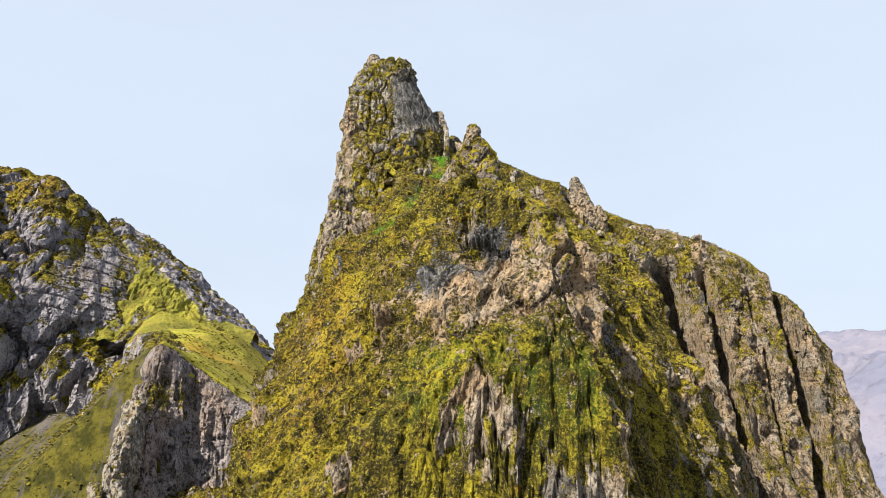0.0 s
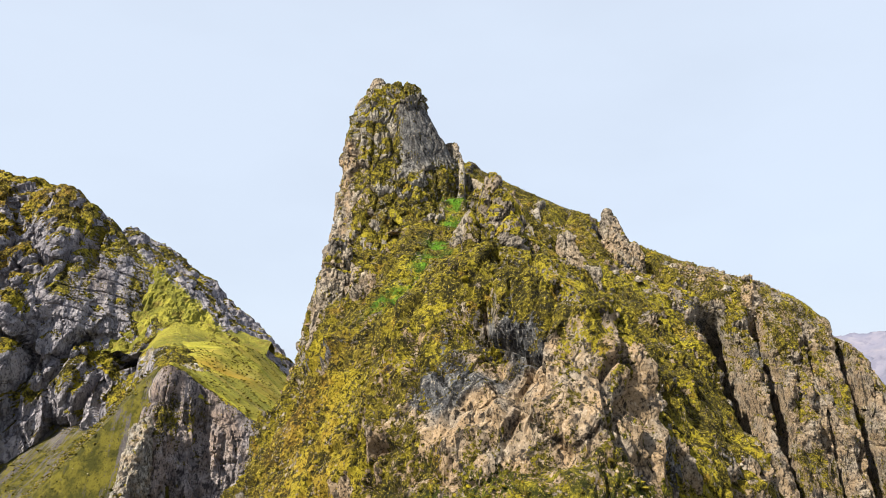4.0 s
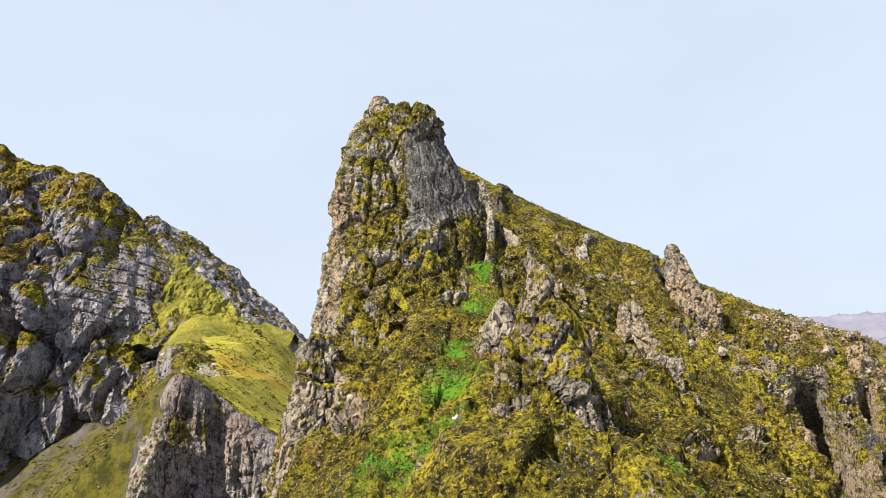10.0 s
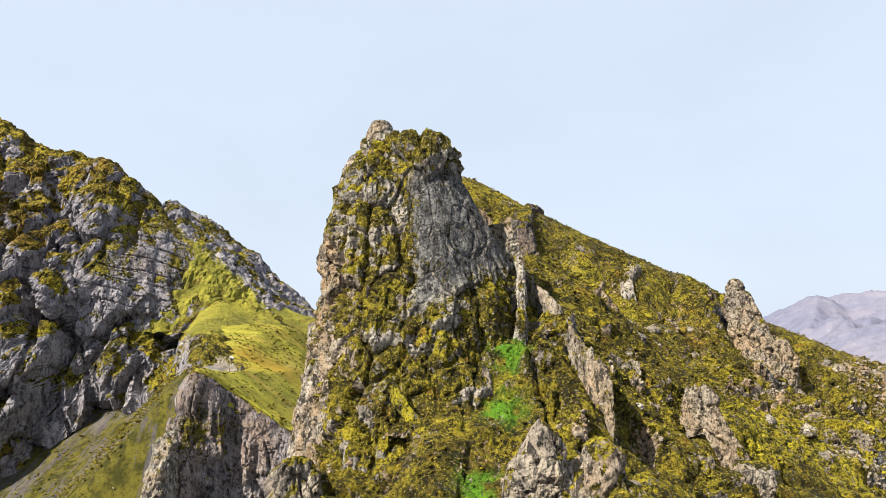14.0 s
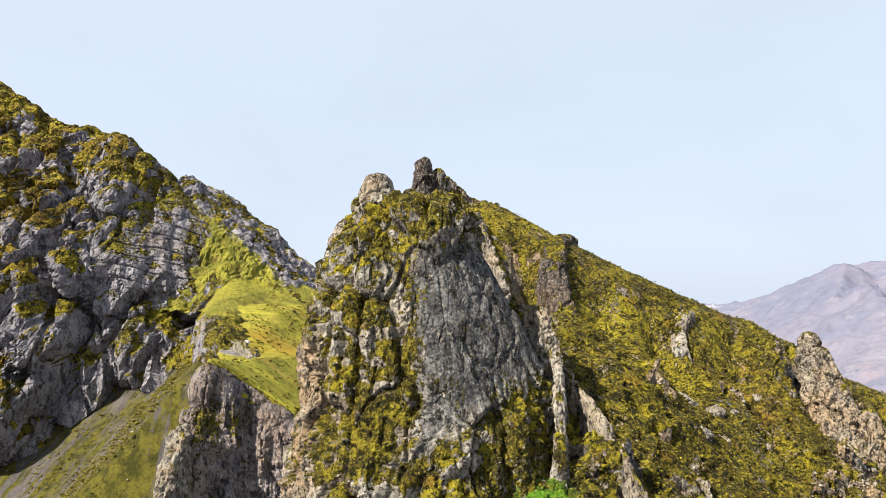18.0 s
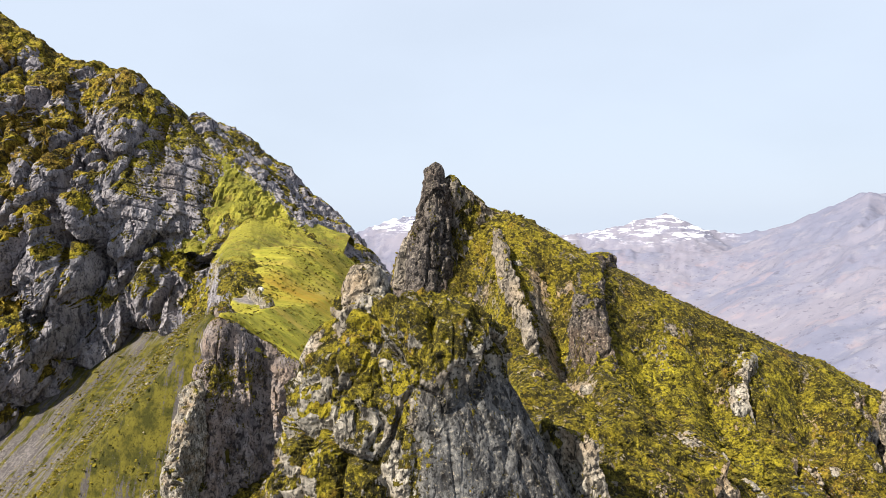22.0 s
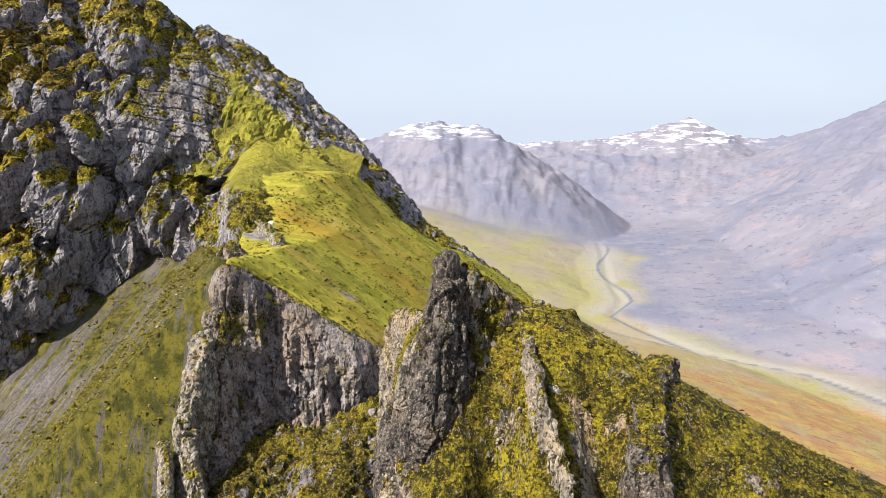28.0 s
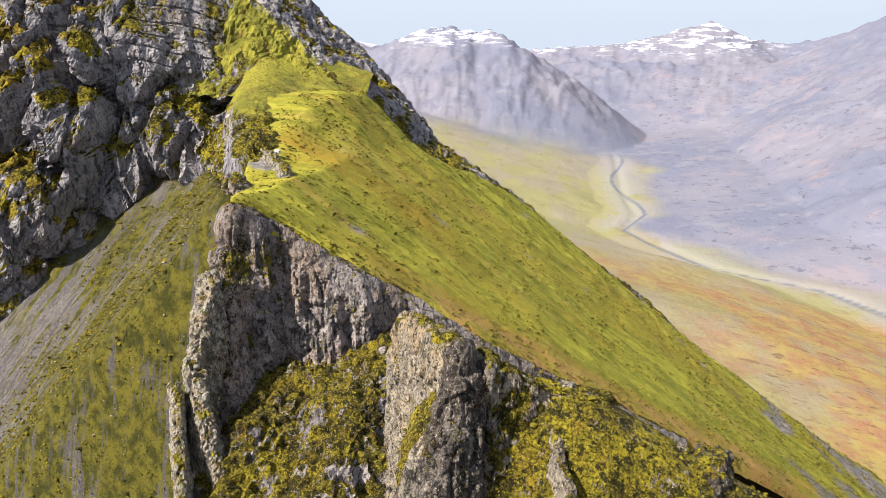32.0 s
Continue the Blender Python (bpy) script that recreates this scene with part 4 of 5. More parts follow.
# ---- standing rocks ----
def under(ob, thing):
    """Makes a mesh laid out in world places a part of a thing."""
    ob.parent = thing
    ob.matrix_parent_inverse = Matrix.Translation(thing.location).inverted()
    return ob


def loft(levels, step, amount=0.5, size=0.8, tall=2.0, columns=0.0, column_size=2.0, lean=0.6, dens=0.0, warm=0.3, calm=None):
    """A standing rock from levels (z, x, y, eight reaches: right, right-back, back, left-back, left, left-front, front, right-front)."""
    cage = np.array([[(x + r * math.cos(k * math.pi / 4), y + r * math.sin(k * math.pi / 4), z) for k, r in enumerate(reach)] for z, x, y, reach in levels])
    cage = np.concatenate([cage, cage[-1:] * 0.02 + 0.98 * cage[-1:].mean(1, keepdims=True) + np.array((0, 0, 0.35))])
    p = surface(cage, step, True, 0.38)
    fade = np.clip(np.linalg.norm(p[..., :2] - p[..., :2].mean(1, keepdims=True), axis=2) / 1.5, 0.05, 1)
    if calm is not None:
        fade = fade * calm(p)
    q, n, d = roughen(p, True, amount, columns, column_size, size, tall, fade)
    q0 = q.reshape(-1, 3)
    marks = {"moss": moss_marks(q, n, lean, 0.24, dens, 4), "lush": np.zeros(q.shape[:2]), "warm": np.clip(warm + 0.7 * fbm(q0 / 6 + 5, 3), 0, 1).reshape(q.shape[:2])}
    return q, marks


def even(x, y, *rings):
    """Levels (z, reach) of a small upright block about one axis."""
    uneven = (1.05, 0.92, 1.0, 1.1, 0.95, 1.08, 0.9, 1.0)
    return [(z, x, y, tuple(r * u for u in uneven)) for z, r in rings]


def parted_rock(name, label, category, material, base, pieces, step=0.16, **how):
    """A standing rock whose blocks are parts of their own."""
    thing = tagged(new(name), label, category)
    thing.location = base
    for piece, levels in pieces:
        q, marks = loft(levels, step, **how)
        under(build(piece, q, material, True, marks), thing)
    return thing


def standing_rock(name, label, category, material, levels, step=0.22, **how):
    q, marks = loft(levels, step, **how)
    return tagged(build(name, q, material, True, marks), label, category)


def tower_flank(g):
    """Where the tower's grey flank, coloured darker for its shade, lies."""
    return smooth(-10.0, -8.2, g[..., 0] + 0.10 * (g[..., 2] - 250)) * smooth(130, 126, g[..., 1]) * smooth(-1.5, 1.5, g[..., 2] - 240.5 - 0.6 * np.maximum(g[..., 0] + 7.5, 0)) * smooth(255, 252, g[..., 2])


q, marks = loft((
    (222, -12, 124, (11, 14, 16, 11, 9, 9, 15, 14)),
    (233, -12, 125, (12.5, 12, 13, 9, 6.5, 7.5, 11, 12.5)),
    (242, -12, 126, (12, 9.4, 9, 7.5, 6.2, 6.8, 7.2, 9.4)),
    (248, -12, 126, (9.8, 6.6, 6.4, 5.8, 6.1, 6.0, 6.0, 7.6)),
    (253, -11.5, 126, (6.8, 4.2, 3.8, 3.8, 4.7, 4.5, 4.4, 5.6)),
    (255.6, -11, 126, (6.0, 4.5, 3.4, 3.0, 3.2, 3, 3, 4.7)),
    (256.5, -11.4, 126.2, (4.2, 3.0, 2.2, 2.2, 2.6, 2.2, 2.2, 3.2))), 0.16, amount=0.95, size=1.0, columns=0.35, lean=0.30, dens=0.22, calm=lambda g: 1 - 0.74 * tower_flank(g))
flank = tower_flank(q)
foot = smooth(-14.5, -16.5, q[..., 0]) * smooth(250, 245, q[..., 2])
marks["moss"] = np.clip(marks["moss"] - flank - 0.7 * foot, 0, 1)
marks["warm"] = np.clip(0.5 * marks["warm"] - flank + foot, 0, 1)
# The flank's colour is darkened: grey rock plus the shade of this side.
marks["basalt_shade"] = 0.9 * flank
tower = tagged(new("rock_tower"), "tall grey lichened rock tower with a smooth dark flank", "rock tower")
tower.location = (-12, 126, 222)


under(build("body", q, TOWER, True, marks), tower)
for name, levels in (
        ("summit_knob", ((255.4, -12.7, 126.3, (1.9, 1.7, 1.7, 1.7, 1.9, 1.7, 1.7, 1.8)), (257.4, -12.8, 126.3, (1.45, 1.4, 1.4, 1.3, 1.4, 1.3, 1.3, 1.4)), (258.7, -12.8, 126.3, (0.9, 0.9, 0.9, 0.9, 0.9, 0.9, 0.9, 0.9)))),
        ("summit_block", ((254.8, -8.2, 125.2, (1.9, 1.5, 1.4, 1.5, 1.6, 1.4, 1.2, 1.6)), (256.0, -8.0, 125.2, (1.5, 1.2, 1.2, 1.3, 1.5, 1.2, 1.0, 1.2)), (256.5, -8.0, 125.3, (1.0, 0.8, 0.8, 0.9, 1.0, 0.8, 0.7, 0.8)))),
        ("edge_block", ((252.5, -15.6, 125.4, (1.4, 1.4, 1.5, 1.3, 1.1, 1.2, 1.3, 1.4)), (254.6, -15.1, 125.6, (1.0, 1.0, 1.1, 0.9, 0.8, 0.9, 0.9, 1.0)), (255.3, -15.0, 125.6, (0.5, 0.5, 0.5, 0.5, 0.5, 0.5, 0.5, 0.5)))),
        ("foot_pillar", ((226, -17.6, 118.5, (2.2, 2.2, 2.4, 2.2, 2, 2, 2.2, 2.2)), (234, -17.0, 120, (1.6, 1.7, 2, 1.6, 1.2, 1.3, 1.5, 1.6)), (238, -16.4, 121, (0.8, 0.8, 1, 0.8, 0.6, 0.6, 0.7, 0.8))))):
    q, marks = loft(levels, 0.14, amount=0.5, size=0.55, tall=1.3, lean=0.6, warm=0.6 if name == "foot_pillar" else 0.1)
    under(build(name, q, TOWER, True, marks), tower)
pinnacle = tagged(new("rock_pinnacle"), "dark upright rock pinnacle at the head of the crest", "rock pinnacle")
pinnacle.location = (-15.3, 165.5, 240)
for name, levels in (
        ("body", ((225, -15.2, 166, (3.6, 6, 8, 9, 10, 9, 7.5, 4)), (240, -15.2, 166, (2.8, 5, 6, 7, 7.4, 6.4, 5.4, 3)), (250, -15.2, 166, (2.2, 3.8, 5, 6.0, 6.3, 5.4, 4.4, 2.3)),
                  (256, -15.2, 165.8, (1.9, 3.6, 4.6, 4.6, 4.5, 3.8, 3.2, 1.9)), (260.5, -15.2, 165.3, (1.6, 3.0, 3.8, 3.0, 2.7, 2.3, 2.1, 1.6)),
                  (263.4, -15.1, 165.2, (1.3, 2.3, 2.7, 1.8, 1.5, 1.3, 1.4, 1.2)), (265.2, -15.1, 165.4, (1.2, 2.6, 2.0, 1.3, 1.1, 1.0, 1.2, 1.1)))),
        ("summit_column", ((262.2, -15.4, 165.5, (1.3, 1.6, 1.6, 1.3, 1.3, 1.2, 1.2, 1.2)), (265.2, -15.4, 165.6, (1.2, 1.5, 1.5, 1.1, 1.0, 1.0, 1.1, 1.1)), (266.9, -15.4, 165.7, (1.0, 1.2, 1.2, 0.9, 0.9, 0.8, 0.9, 0.9)), (267.5, -15.3, 165.8, (0.6, 0.7, 0.7, 0.6, 0.6, 0.5, 0.6, 0.6)))),
        ("side_block", ((254, -18.4, 164.6, (1.8, 1.8, 2.2, 1.8, 1.6, 1.4, 1.6, 1.6)), (257.6, -18.3, 164.8, (1.4, 1.4, 1.7, 1.3, 1.1, 1.0, 1.1, 1.2)), (260.0, -17.8, 164.9, (0.8, 0.8, 1.0, 0.7, 0.6, 0.5, 0.6, 0.7))))):
    q, marks = loft(levels, 0.17, amount=0.75, size=0.7, columns=0.2, lean=0.95, warm=0.0)
    under(build(name, q, CRAG if name == "side_block" else DARK, True, marks), pinnacle)
parted_rock("rock_horn", "pointed grey mossy rock horn on the nose of the crag", "rock horn", CRAG, (3.5, 94, 214), (
    ("body", (
        (214, 3.5, 94, (7, 7, 7, 7, 7, 7, 7, 7)),
        (223, 3.7, 94, (4.6, 4.4, 5, 4.4, 3.6, 3.6, 4, 4.6)),
        (228.5, 4.2, 93.7, (3.0, 2.6, 3, 2.4, 1.8, 1.8, 2, 2.8)),
        (231.4, 4.1, 93.4, (1.5, 1.4, 1.5, 1.3, 1.1, 1.0, 1.1, 1.5)))),
    ("top_block", even(4.0, 93.3, (230.2, 1.25), (232.4, 1.05), (233.3, 0.8))),
    ("side_rib", even(1.7, 92.2, (215, 1.9), (222, 1.25), (226.8, 0.9), (228.6, 0.4))),
    ("side_block", even(7.6, 93.2, (214, 2.6), (220, 1.9), (224.2, 1.1), (225.2, 0.5)))), 0.17, amount=0.85, size=0.75, lean=0.26, dens=0.06)
standing_rock("rock_tip", "grey pointed mossy rock beside the green gully", "rock", CRAG, (
    (222, 1.0, 108, (4.4, 4, 4.6, 4, 3.4, 3.4, 3.6, 4)),
    (228.5, 1.2, 107.8, (2.7, 2.4, 2.8, 2.2, 1.9, 1.9, 2, 2.4)),
    (231.2, 1.5, 107.6, (1.4, 1.2, 1.3, 1.1, 0.9, 0.9, 1, 1.2)),
    (232.4, 1.6, 107.5, (0.4, 0.4, 0.4, 0.3, 0.3, 0.3, 0.3, 0.4))), 0.16, amount=0.7, size=0.7, lean=0.6)
parted_rock("rock_tooth", "brown rock tooth standing on the crest", "rock tooth", CRAG, (32, 158, 228), (
    ("body", (
        (228, 32, 158, (5, 5, 4, 4, 4, 4, 7, 6)),
        (236, 31.4, 160, (3.6, 3.4, 3, 2.8, 2.6, 3, 4.4, 4)),
        (241, 30.8, 161.2, (2.3, 2.1, 2, 1.9, 1.7, 1.9, 2.4, 2.4)),
        (243.4, 30.5, 161.4, (1.5, 1.5, 1.4, 1.3, 1.2, 1.3, 1.4, 1.5)))),
    ("top_block", even(30.3, 161.5, (242.2, 1.35), (244.2, 1.15), (245.1, 0.7))),
    ("foot_block", even(34.4, 156.2, (226, 2.6), (233, 1.8), (236.4, 1.0), (237.2, 0.5)))), 0.18, amount=0.75, size=0.8, tall=1.3, lean=0.7, warm=0.6)
standing_rock("col_rock", "dark grey rock step on the grassy col", "rock", BUTTRESS, (
    (192, -180, 452, (13, 13, 12, 11, 10, 11, 12, 13)),
    (206, -181, 454, (11, 11, 10, 9, 8, 9, 10, 11)),
    (213, -183, 457, (7, 7, 7, 6, 5, 6, 7, 7)),
    (216, -184, 459, (3, 3, 3, 3, 2.5, 3, 3, 3))), 0.8, amount=0.9, size=2.4, lean=0.6)
standing_rock("rock_shoulder", "narrow grey rock shoulder at the crag's outer edge", "rock", CRAG, (
    (198, -18, 106, (4, 4, 5, 4, 4, 4, 4.5, 4)),
    (215, -16.8, 109, (3.4, 3.4, 4, 3, 2.6, 2.8, 3.6, 3.4)),
    (226, -16, 110, (2.2, 2.4, 3, 2.2, 1.6, 1.6, 2, 2)),
    (229, -15.8, 110.5, (1, 1, 1.2, 1, 0.8, 0.8, 0.9, 0.9))), 0.2, amount=0.8, size=0.9, columns=0.4, lean=0.4)
outcrop = tagged(new("rock_outcrop"), "square broken tan and grey rock blocks split by dark slots", "rock outcrop")
outcrop.location = (17.4, 121, 214)
for x0, y0, low, top, wide, warm in ((14.5, 121.9, 214, 228.4, 1.55, 0.2), (17.1, 120.6, 213, 226.7, 1.35, 0.5), (19.5, 121.9, 213, 227.3, 1.45, 0.2), (21.3, 121.4, 212, 223.4, 1.2, 0.4), (15.6, 118.9, 211, 221.6, 1.5, 0.8), (18.4, 118.7, 211, 219.6, 1.7, 0.8)):
    square = np.array((1.05, 1.3, 1.1, 1.3, 1.0, 1.32, 1.05, 1.28))
    q, marks = loft([(low, x0, y0, tuple(1.5 * wide * square)), (0.45 * low + 0.55 * top, x0, y0, tuple(1.12 * wide * square)), (top - 1.2, x0 + 0.1, y0 + 0.1, tuple(wide * square)), (top, x0 + 0.25, y0 + 0.3, tuple(0.72 * wide * square))], 0.16, amount=0.5, size=0.75, tall=1.3, lean=0.6, warm=warm)
    under(build("block", q, CRAG, True, marks), outcrop)
standing_rock("small_rock", "upright grey rock splinter in the gully", "rock", CRAG, (
    (228, -2.2, 117.6, (1.1, 1, 1.2, 1, 1, 1, 1.2, 1)),
    (233, -2.3, 117.6, (0.8, 0.8, 0.9, 0.7, 0.6, 0.7, 0.8, 0.8)),
    (235.2, -2.4, 117.7, (0.3, 0.3, 0.4, 0.3, 0.3, 0.3, 0.3, 0.3))), 0.13, amount=0.25, size=0.5, lean=0.8, warm=0.1)


def fin(label, crest, width, deep=4.0, step=0.17, amount=0.75, size=0.65, warm=0.2, lean=0.6, material=None, fresh=0.0):
    """A rib of rock that stands out of the slope; crest: its edge from top to foot."""
    c = np.array(crest, float)
    side = np.cross(np.gradient(c, axis=0), (0, 0, 1.0))
    side /= np.linalg.norm(side, axis=1)[:, None]
    up = np.array((0, 0, 1.0))
    cage = [c + side * width * a - up * deep * b for a, b in ((-0.9, 1.0), (-0.62, 0.45), (-0.5, 0.05), (0, 0), (0.5, 0.06), (0.62, 0.45), (0.9, 1.0))]
    cage = np.swapaxes(np.array(cage), 0, 1)
    first, last = cage[:1] - up * deep + (c[0] - c[1]) * 0.3, cage[-1:] - up * deep * 0.8 + (c[-1] - c[-2]) * 0.3
    p = surface(np.concatenate([first, cage, last]), step, False, 0.3)
    if grid_normals(p)[p.shape[0] // 2, p.shape[1] // 2, 2] < 0:
        p = p[:, ::-1]
    q, n, d = roughen(p, False, amount, 0.0, 2.0, size, 1.6)
    marks = {"moss": moss_marks(q, n, lean, 0.24, 0.0, 4), "lush": np.zeros(q.shape[:2]), "warm": np.clip(warm + 0.7 * fbm(q.reshape(-1, 3) / 6, 3), 0, 1).reshape(q.shape[:2])}
    if fresh:
        marks["fresh"] = np.full(q.shape[:2], fresh)
        return tagged(build("mossy_ledge", q, material, marks=marks), label, "ledge")
    return tagged(build("rock_fin", q, material or TOWER, marks=marks), label, "rock fin", "fins on the crag")


fin("pale grey rock fin beside the tower's foot", ((-3, 131, 248.8), (-0.6, 128.6, 248.6), (0.6, 127.3, 245), (0.6, 124.5, 242), (0.5, 122, 238.8)), 0.7, 3.6, amount=0.6)
fin("thin pale rock dike running down the mossy slope", ((0.6, 132, 245.0), (1.1, 130.6, 244.3), (2.9, 127, 242.0), (4.6, 123.4, 239.7), (5.8, 119.8, 237.4), (7.1, 116.2, 235.2)), 0.45, 3.2, amount=0.45, material=CRAG)
fin("thin grey rock fin below the pinnacle", ((-8.9, 168, 260.2), (-8.2, 165, 259.6), (-6.8, 161, 257.0), (-5.3, 158.4, 253.4), (-4.2, 155, 249.5)), 0.6, 7, material=CRAG)
fin("broad dark rock rib on the yellow slope", ((3.2, 172, 257.6), (1.5, 166.5, 256.8), (1.0, 160.5, 254), (2.0, 156, 248.6), (3, 152, 245.5)), 2.6, 6, amount=0.6, size=0.9, material=DARK)
fin("short upright grey rock rib in the moss", ((17.2, 164, 247.6), (15.6, 161, 246.2), (15.8, 158.5, 242)), 1.6, 5, amount=0.6)
fin("pale rock rib above the broken outcrop", ((15.8, 128.5, 232.4), (17, 126.2, 233.7), (18, 125, 231.2), (19.4, 123.7, 227.8), (19.8, 122.5, 225)), 0.6, 4.5, material=CRAG)
fin("narrow bright green mossy ledge below the tower's foot", ((-9.2, 113.6, 234.4), (-8.6, 112.9, 233.7), (-7, 112.0, 232.1), (-5.3, 111.3, 230.6), (-4.7, 110.6, 228.6)), 0.35, 1.2, 0.12, 0.25, 0.5, 0.0, -0.6, CRAG, 1.0)
fin("mossy crest shoulder falling from the pinnacle's top", ((-14.0, 167, 266.2), (-12.6, 168, 265.4), (-10.4, 169.3, 263.6), (-7.5, 171, 262.0), (-4, 172.5, 260.4)), 2.4, 9, 0.2, 0.5, 0.8, 0.0, 0.2, CRAG)
fin("steep columned rock ridge behind the pinnacle", ((-13, 172, 256), (-18.5, 189, 255), (-25, 204, 252), (-31, 214, 249.3), (-36, 226, 236)), 3.6, 46, 0.35, 0.8, 1.2, 0.1, 0.62, CRAG)
fin("grey broken rock step at the meadow's head", ((-238, 568, 233), (-217, 545, 226), (-195, 522, 221.5), (-173, 495, 217), (-163, 478, 214)), 5, 20, 0.8, 1.0, 2.4)
fin("pale vertical rock rib beside the bench", ((-160, 386, 190), (-164, 378, 174), (-162, 368, 157), (-152, 356, 138), (-140, 343, 113), (-130, 330, 80)), 7, 40, 0.9, 1.0, 2.5)
fin("low grey rock rib in the olive turf", ((-168, 362, 150), (-158, 345, 136), (-150, 330, 120), (-144, 315, 95)), 4, 24, 0.9, 0.8, 2.0)


for label, x0, y0, z0, size in (("white stone lying on the mossy crest", -8.3, 171.0, 260.9, 0.5), ("small white stone lying on the mossy crest", -6.6, 170.6, 260.3, 0.3), ("white stone on the turf of the saddle", -184, 517, 219.5, 2.4), ("white stone in the green gully", -2.2, 100.5, 222.6, 0.4)):
    standing_rock("white_stone", label, "stone", CHALK, ((z0 - 0.7 * size, x0, y0, (0.8 * size,) * 8), (z0 - 0.1 * size, x0, y0, (0.9 * size, 0.7 * size, 0.6 * size, 0.7 * size, 1.0 * size, 0.8 * size, 0.6 * size, 0.7 * size)), (z0 + 0.3 * size, x0, y0, (0.4 * size,) * 8)), 0.16 * size, amount=0.35, size=0.4 * size, lean=2.0, warm=0.0)

# ---- loose stones and moss clumps ----
ICO = []
for s1 in (-1, 1):
    for s2 in (-1.618, 1.618):
        ICO += [(0, s1, s2), (s1, s2, 0), (s2, 0, s1)]
ICO = np.array(ICO) / 1.902
hull = bmesh.new()
for v in ICO:
    hull.verts.new(v)
bmesh.ops.convex_hull(hull, input=hull.verts)
hull.verts.index_update()
ICO = np.array([v.co[:] for v in hull.verts])
ICO_FACES = np.array([[v.index for v in f.verts] for f in hull.faces])
hull.free()


def strew(name, label, category, material, places, sizes, squash, seed):
    """Many small lumps joined in one mesh."""
    r = np.random.default_rng(seed)
    m = len(places)
    v = ICO[None] * (sizes[:, None] * r.uniform(0.6, 1.3, (m, 3)) * np.array((1, 1, squash)))[:, None, :]
    v = v * r.uniform(0.72, 1.25, (m, len(ICO), 1))
    turn, tip = r.uniform(0, 6.283, m), r.normal(0, 0.35, m)
    ct, st, cp, sp = np.cos(turn), np.sin(turn), np.cos(tip), np.sin(tip)
    x, y, z = v[..., 0], v[..., 1] * cp[:, None] - v[..., 2] * sp[:, None], v[..., 1] * sp[:, None] + v[..., 2] * cp[:, None]
    v = np.stack([x * ct[:, None] - y * st[:, None], x * st[:, None] + y * ct[:, None], z], 2) + places[:, None]
    faces = (ICO_FACES[None] + (np.arange(m) * len(ICO))[:, None, None]).reshape(-1, 3)
    mesh = bpy.data.meshes.new(name)
    mesh.vertices.add(m * len(ICO))
    mesh.vertices.foreach_set("co", v.reshape(-1).astype(np.float32))
    mesh.loops.add(faces.size)
    mesh.loops.foreach_set("vertex_index", faces.reshape(-1).astype(np.int32))
    mesh.polygons.add(len(faces))
    mesh.polygons.foreach_set("loop_start", np.arange(0, faces.size, 3, dtype=np.int32))
    mesh.polygons.foreach_set("loop_total", np.full(len(faces), 3, dtype=np.int32))
    mesh.update(calc_edges=True)
    mesh.polygons.foreach_set("use_smooth", np.zeros(len(faces), dtype=bool))
    mesh.materials.append(material)
    return tagged(new(name, mesh), label, category, kind="stuff")


pick = np.random.default_rng(11)
cand = CRAG_Q.reshape(-1, 3)
mossy = CRAG_MOSS.reshape(-1)
ok = (cand[:, 0] > -27) & (cand[:, 0] < 88) & (cand[:, 1] > 58) & (cand[:, 1] < 178) & (cand[:, 2] > 184)
on_moss, on_rock = np.nonzero(ok & (mossy > 0.55) & (CRAG_LUSH.reshape(-1) < 0.4))[0], np.nonzero(ok & (mossy < 0.75))[0]
i = pick.choice(on_moss, 36000)
dry_shade = cand[:, 1] > 134
i, j = i[~dry_shade[i]], i[dry_shade[i]]
strew("moss_clumps", "olive and yellow moss clumps over the crag", "moss", CLUMPS, cand[i] + pick.normal(0, 0.1, (len(i), 3)), pick.gamma(2.2, 0.034, len(i)) + 0.04, 0.6, 3)
strew("turf_tufts", "brown olive turf tufts on the slope below the crest", "turf", TUFTS, cand[j] + pick.normal(0, 0.1, (len(j), 3)), pick.gamma(2.2, 0.034, len(j)) + 0.04, 0.6, 5)
on_rock = on_rock[(CRAG_WALL.reshape(-1)[on_rock] < 0.2) & (fbm(cand[on_rock] / 5 + 3, 2) > 0.0) & (cand[on_rock, 1] > 98)]
i = pick.choice(on_rock, 8000)
strew("loose_stones", "loose angular grey and tan stones on the crag", "stones", STONES, cand[i] + pick.normal(0, 0.08, (len(i), 3)), pick.gamma(1.6, 0.06, len(i)) + 0.05, 0.85, 4)

green = np.nonzero(ok & (CRAG_LUSH.reshape(-1) > 0.3) & (cand[:, 1] > 86))[0]
i = pick.choice(green, 3500)
strew("gully_grass", "bright green grass tufts in the gully", "grass", GRASS, cand[i] + pick.normal(0, 0.1, (len(i), 3)), pick.gamma(2.2, 0.016, len(i)) + 0.03, 0.8, 8)

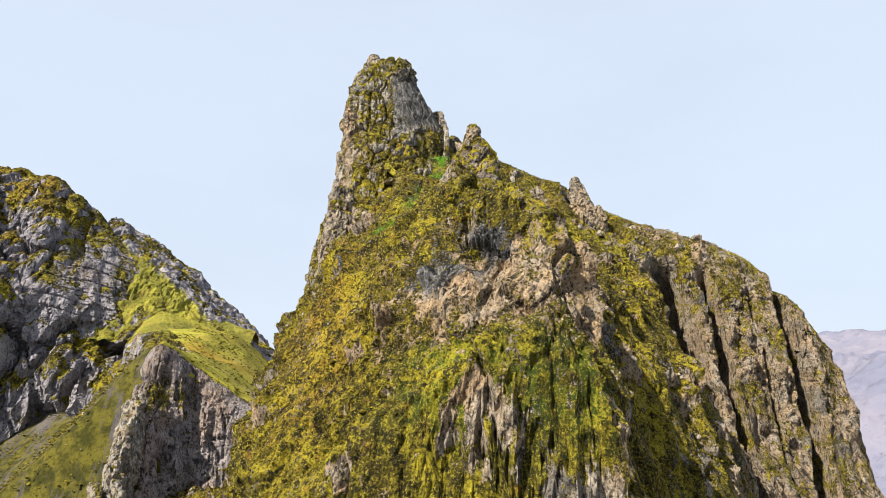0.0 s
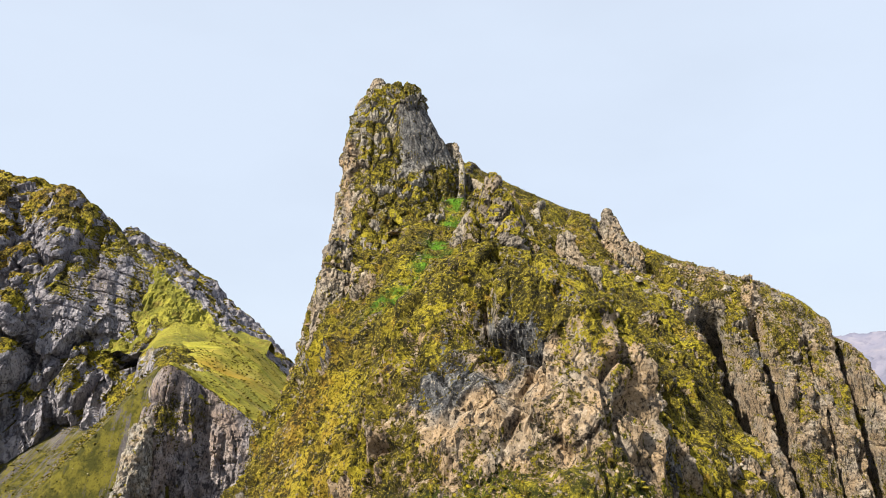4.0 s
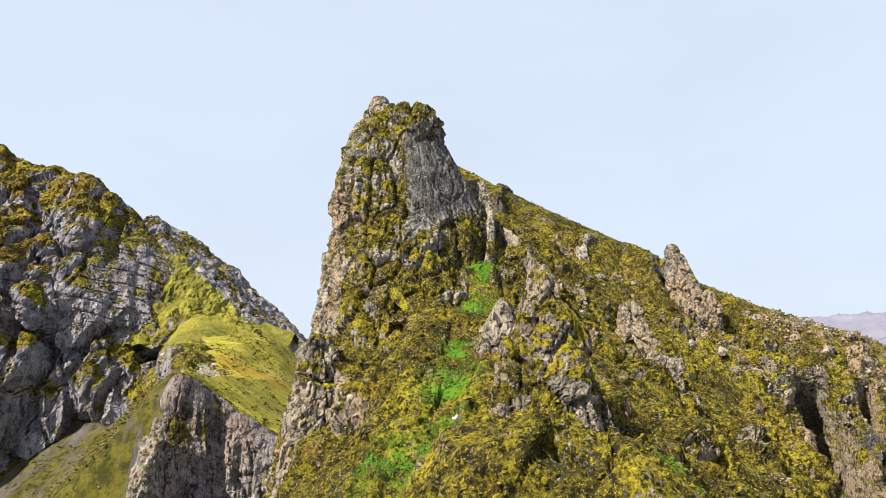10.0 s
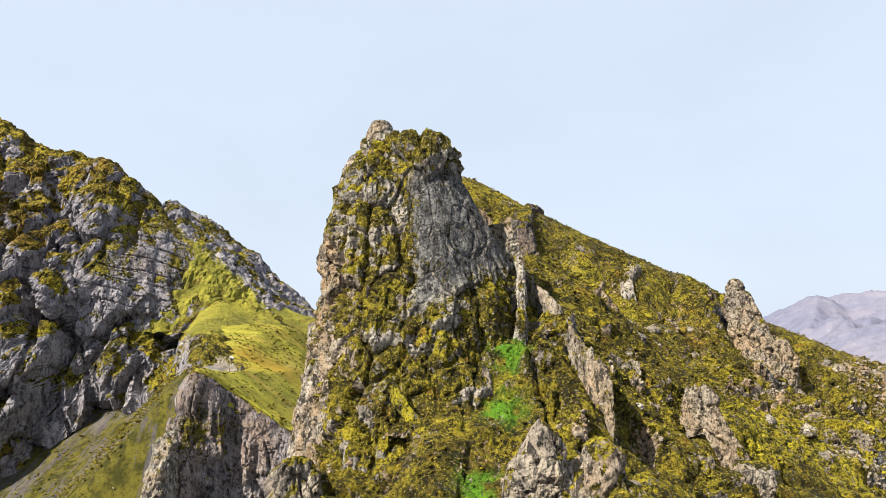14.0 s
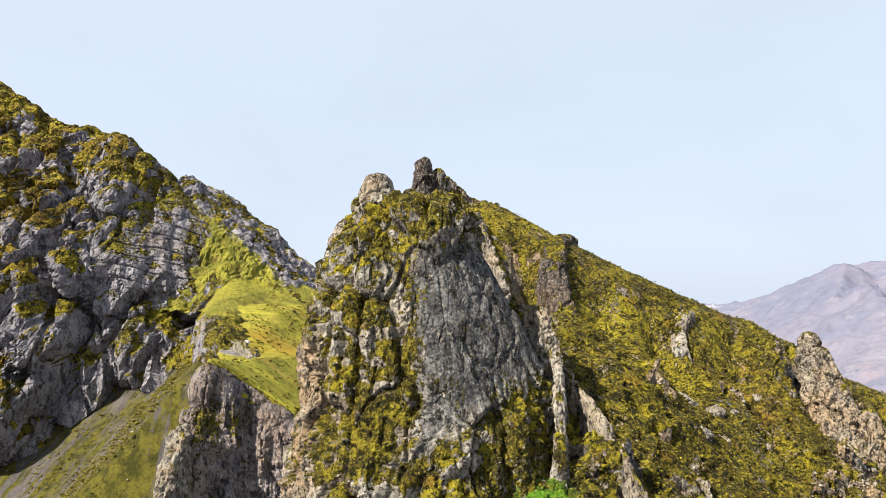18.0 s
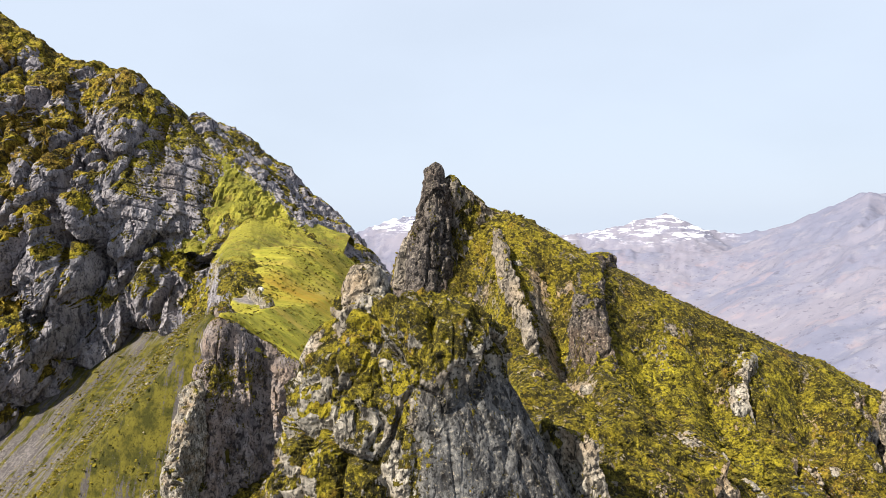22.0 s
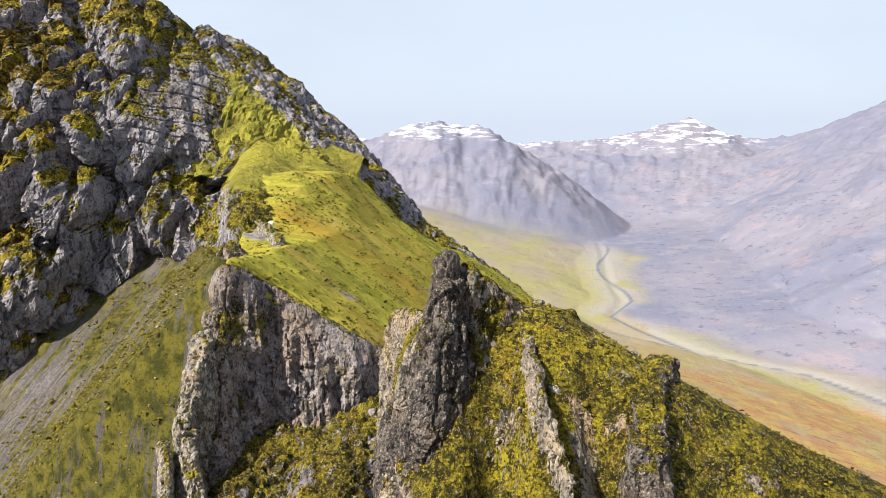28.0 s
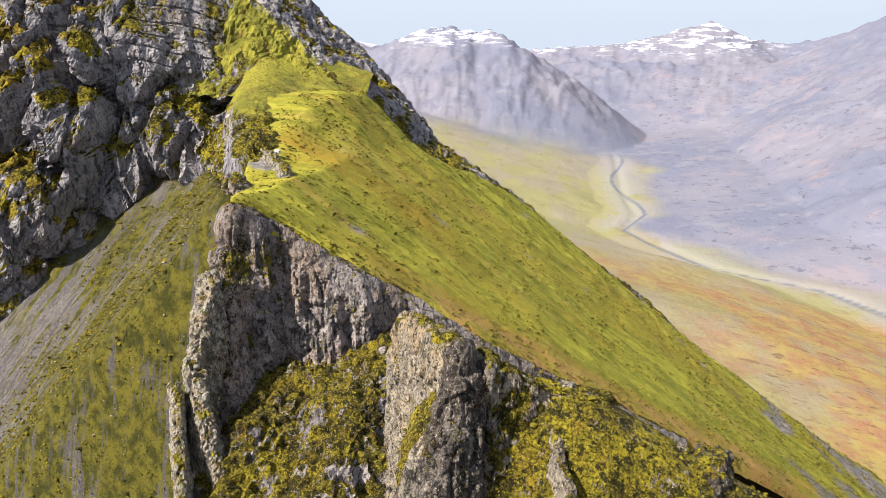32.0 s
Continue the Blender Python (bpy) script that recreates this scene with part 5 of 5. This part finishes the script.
mq = MEADOW_Q.reshape(-1, 3)
keep = (mq[:, 2] > -190) & (mq[:, 0] > -215) & (mq[:, 0] < 330)
dens = fbm(mq * np.array((0.5, 1, 0.5)) / 22 + 5, 3)
i = pick.choice(np.nonzero(keep & (dens > -0.25))[0], 42000)
strew("grass_tussocks", "dark olive grass tussocks dotted over the meadow", "grass", TUFTS, mq[i] + pick.normal(0, 1.0, (len(i), 3)) * np.array((1, 1, 0)) + np.array((0, 0, -0.1)), pick.gamma(2.0, 0.17, len(i)) + 0.22, 0.45, 6)
sq = SCREE_Q.reshape(-1, 3)
keep = (sq[:, 2] > 0) & (sq[:, 0] < -170)
i = pick.choice(np.nonzero(keep)[0], 12000)
strew("scree_stones", "grey fallen stones and turf tufts on the scree", "stones", STONES, sq[i] + pick.normal(0, 1.2, (len(i), 3)) * np.array((1, 1, 0)), pick.gamma(1.6, 0.11, len(i)) + 0.12, 0.6, 7)

i = pick.choice(np.nonzero(keep & (sq[:, 0] > -380) & (fbm(sq / 26 + 4, 3) > -0.2))[0], 16000)
strew("scree_tufts", "dark olive turf tufts dotted over the scree", "turf", TUFTS, sq[i] + pick.normal(0, 1.4, (len(i), 3)) * np.array((1, 1, 0)), pick.gamma(1.8, 0.2, len(i)) + 0.18, 0.5, 9)

# ---- single boulders on the crag ----
variants = []
for k in range(6):
    r = np.random.default_rng(40 + k)
    lv = [(-0.6, 0, 0, 0.55 + 0.3 * r.random(8)), (0.0, 0.05, 0, 0.75 + 0.3 * r.random(8)), (0.45, 0.0, 0.05, 0.55 + 0.25 * r.random(8)), (0.7, 0, 0, 0.2 + 0.15 * r.random(8))]
    q, marks = loft(lv, 0.11, amount=0.9, size=0.4, tall=1.0, lean=0.85)
    variants.append(tagged(build("boulder", q, TOWER, True, marks), "angular grey boulder with pale lichen on the mossy crag", "boulder", "boulders on the crag"))
tops = np.nonzero(ok & (CRAG_N[..., 2].reshape(-1) > 0.55) & (cand[:, 1] > 108))[0]
for k in range(48):
    at = cand[pick.choice(tops)]
    size = float(pick.uniform(0.45, 1.15))
    ob = variants[k] if k < 6 else variants[k % 6].copy()
    if k >= 6:
        scene.collection.objects.link(ob)
    ob.matrix_world = Matrix.LocRotScale(Vector(at) + Vector((0, 0, -0.1 * size)), Euler((float(pick.normal(0, 0.3)), float(pick.normal(0, 0.3)), float(pick.uniform(0, 6.28)))), Vector((size, size * float(pick.uniform(0.7, 1.1)), size * float(pick.uniform(0.6, 1.1)))))
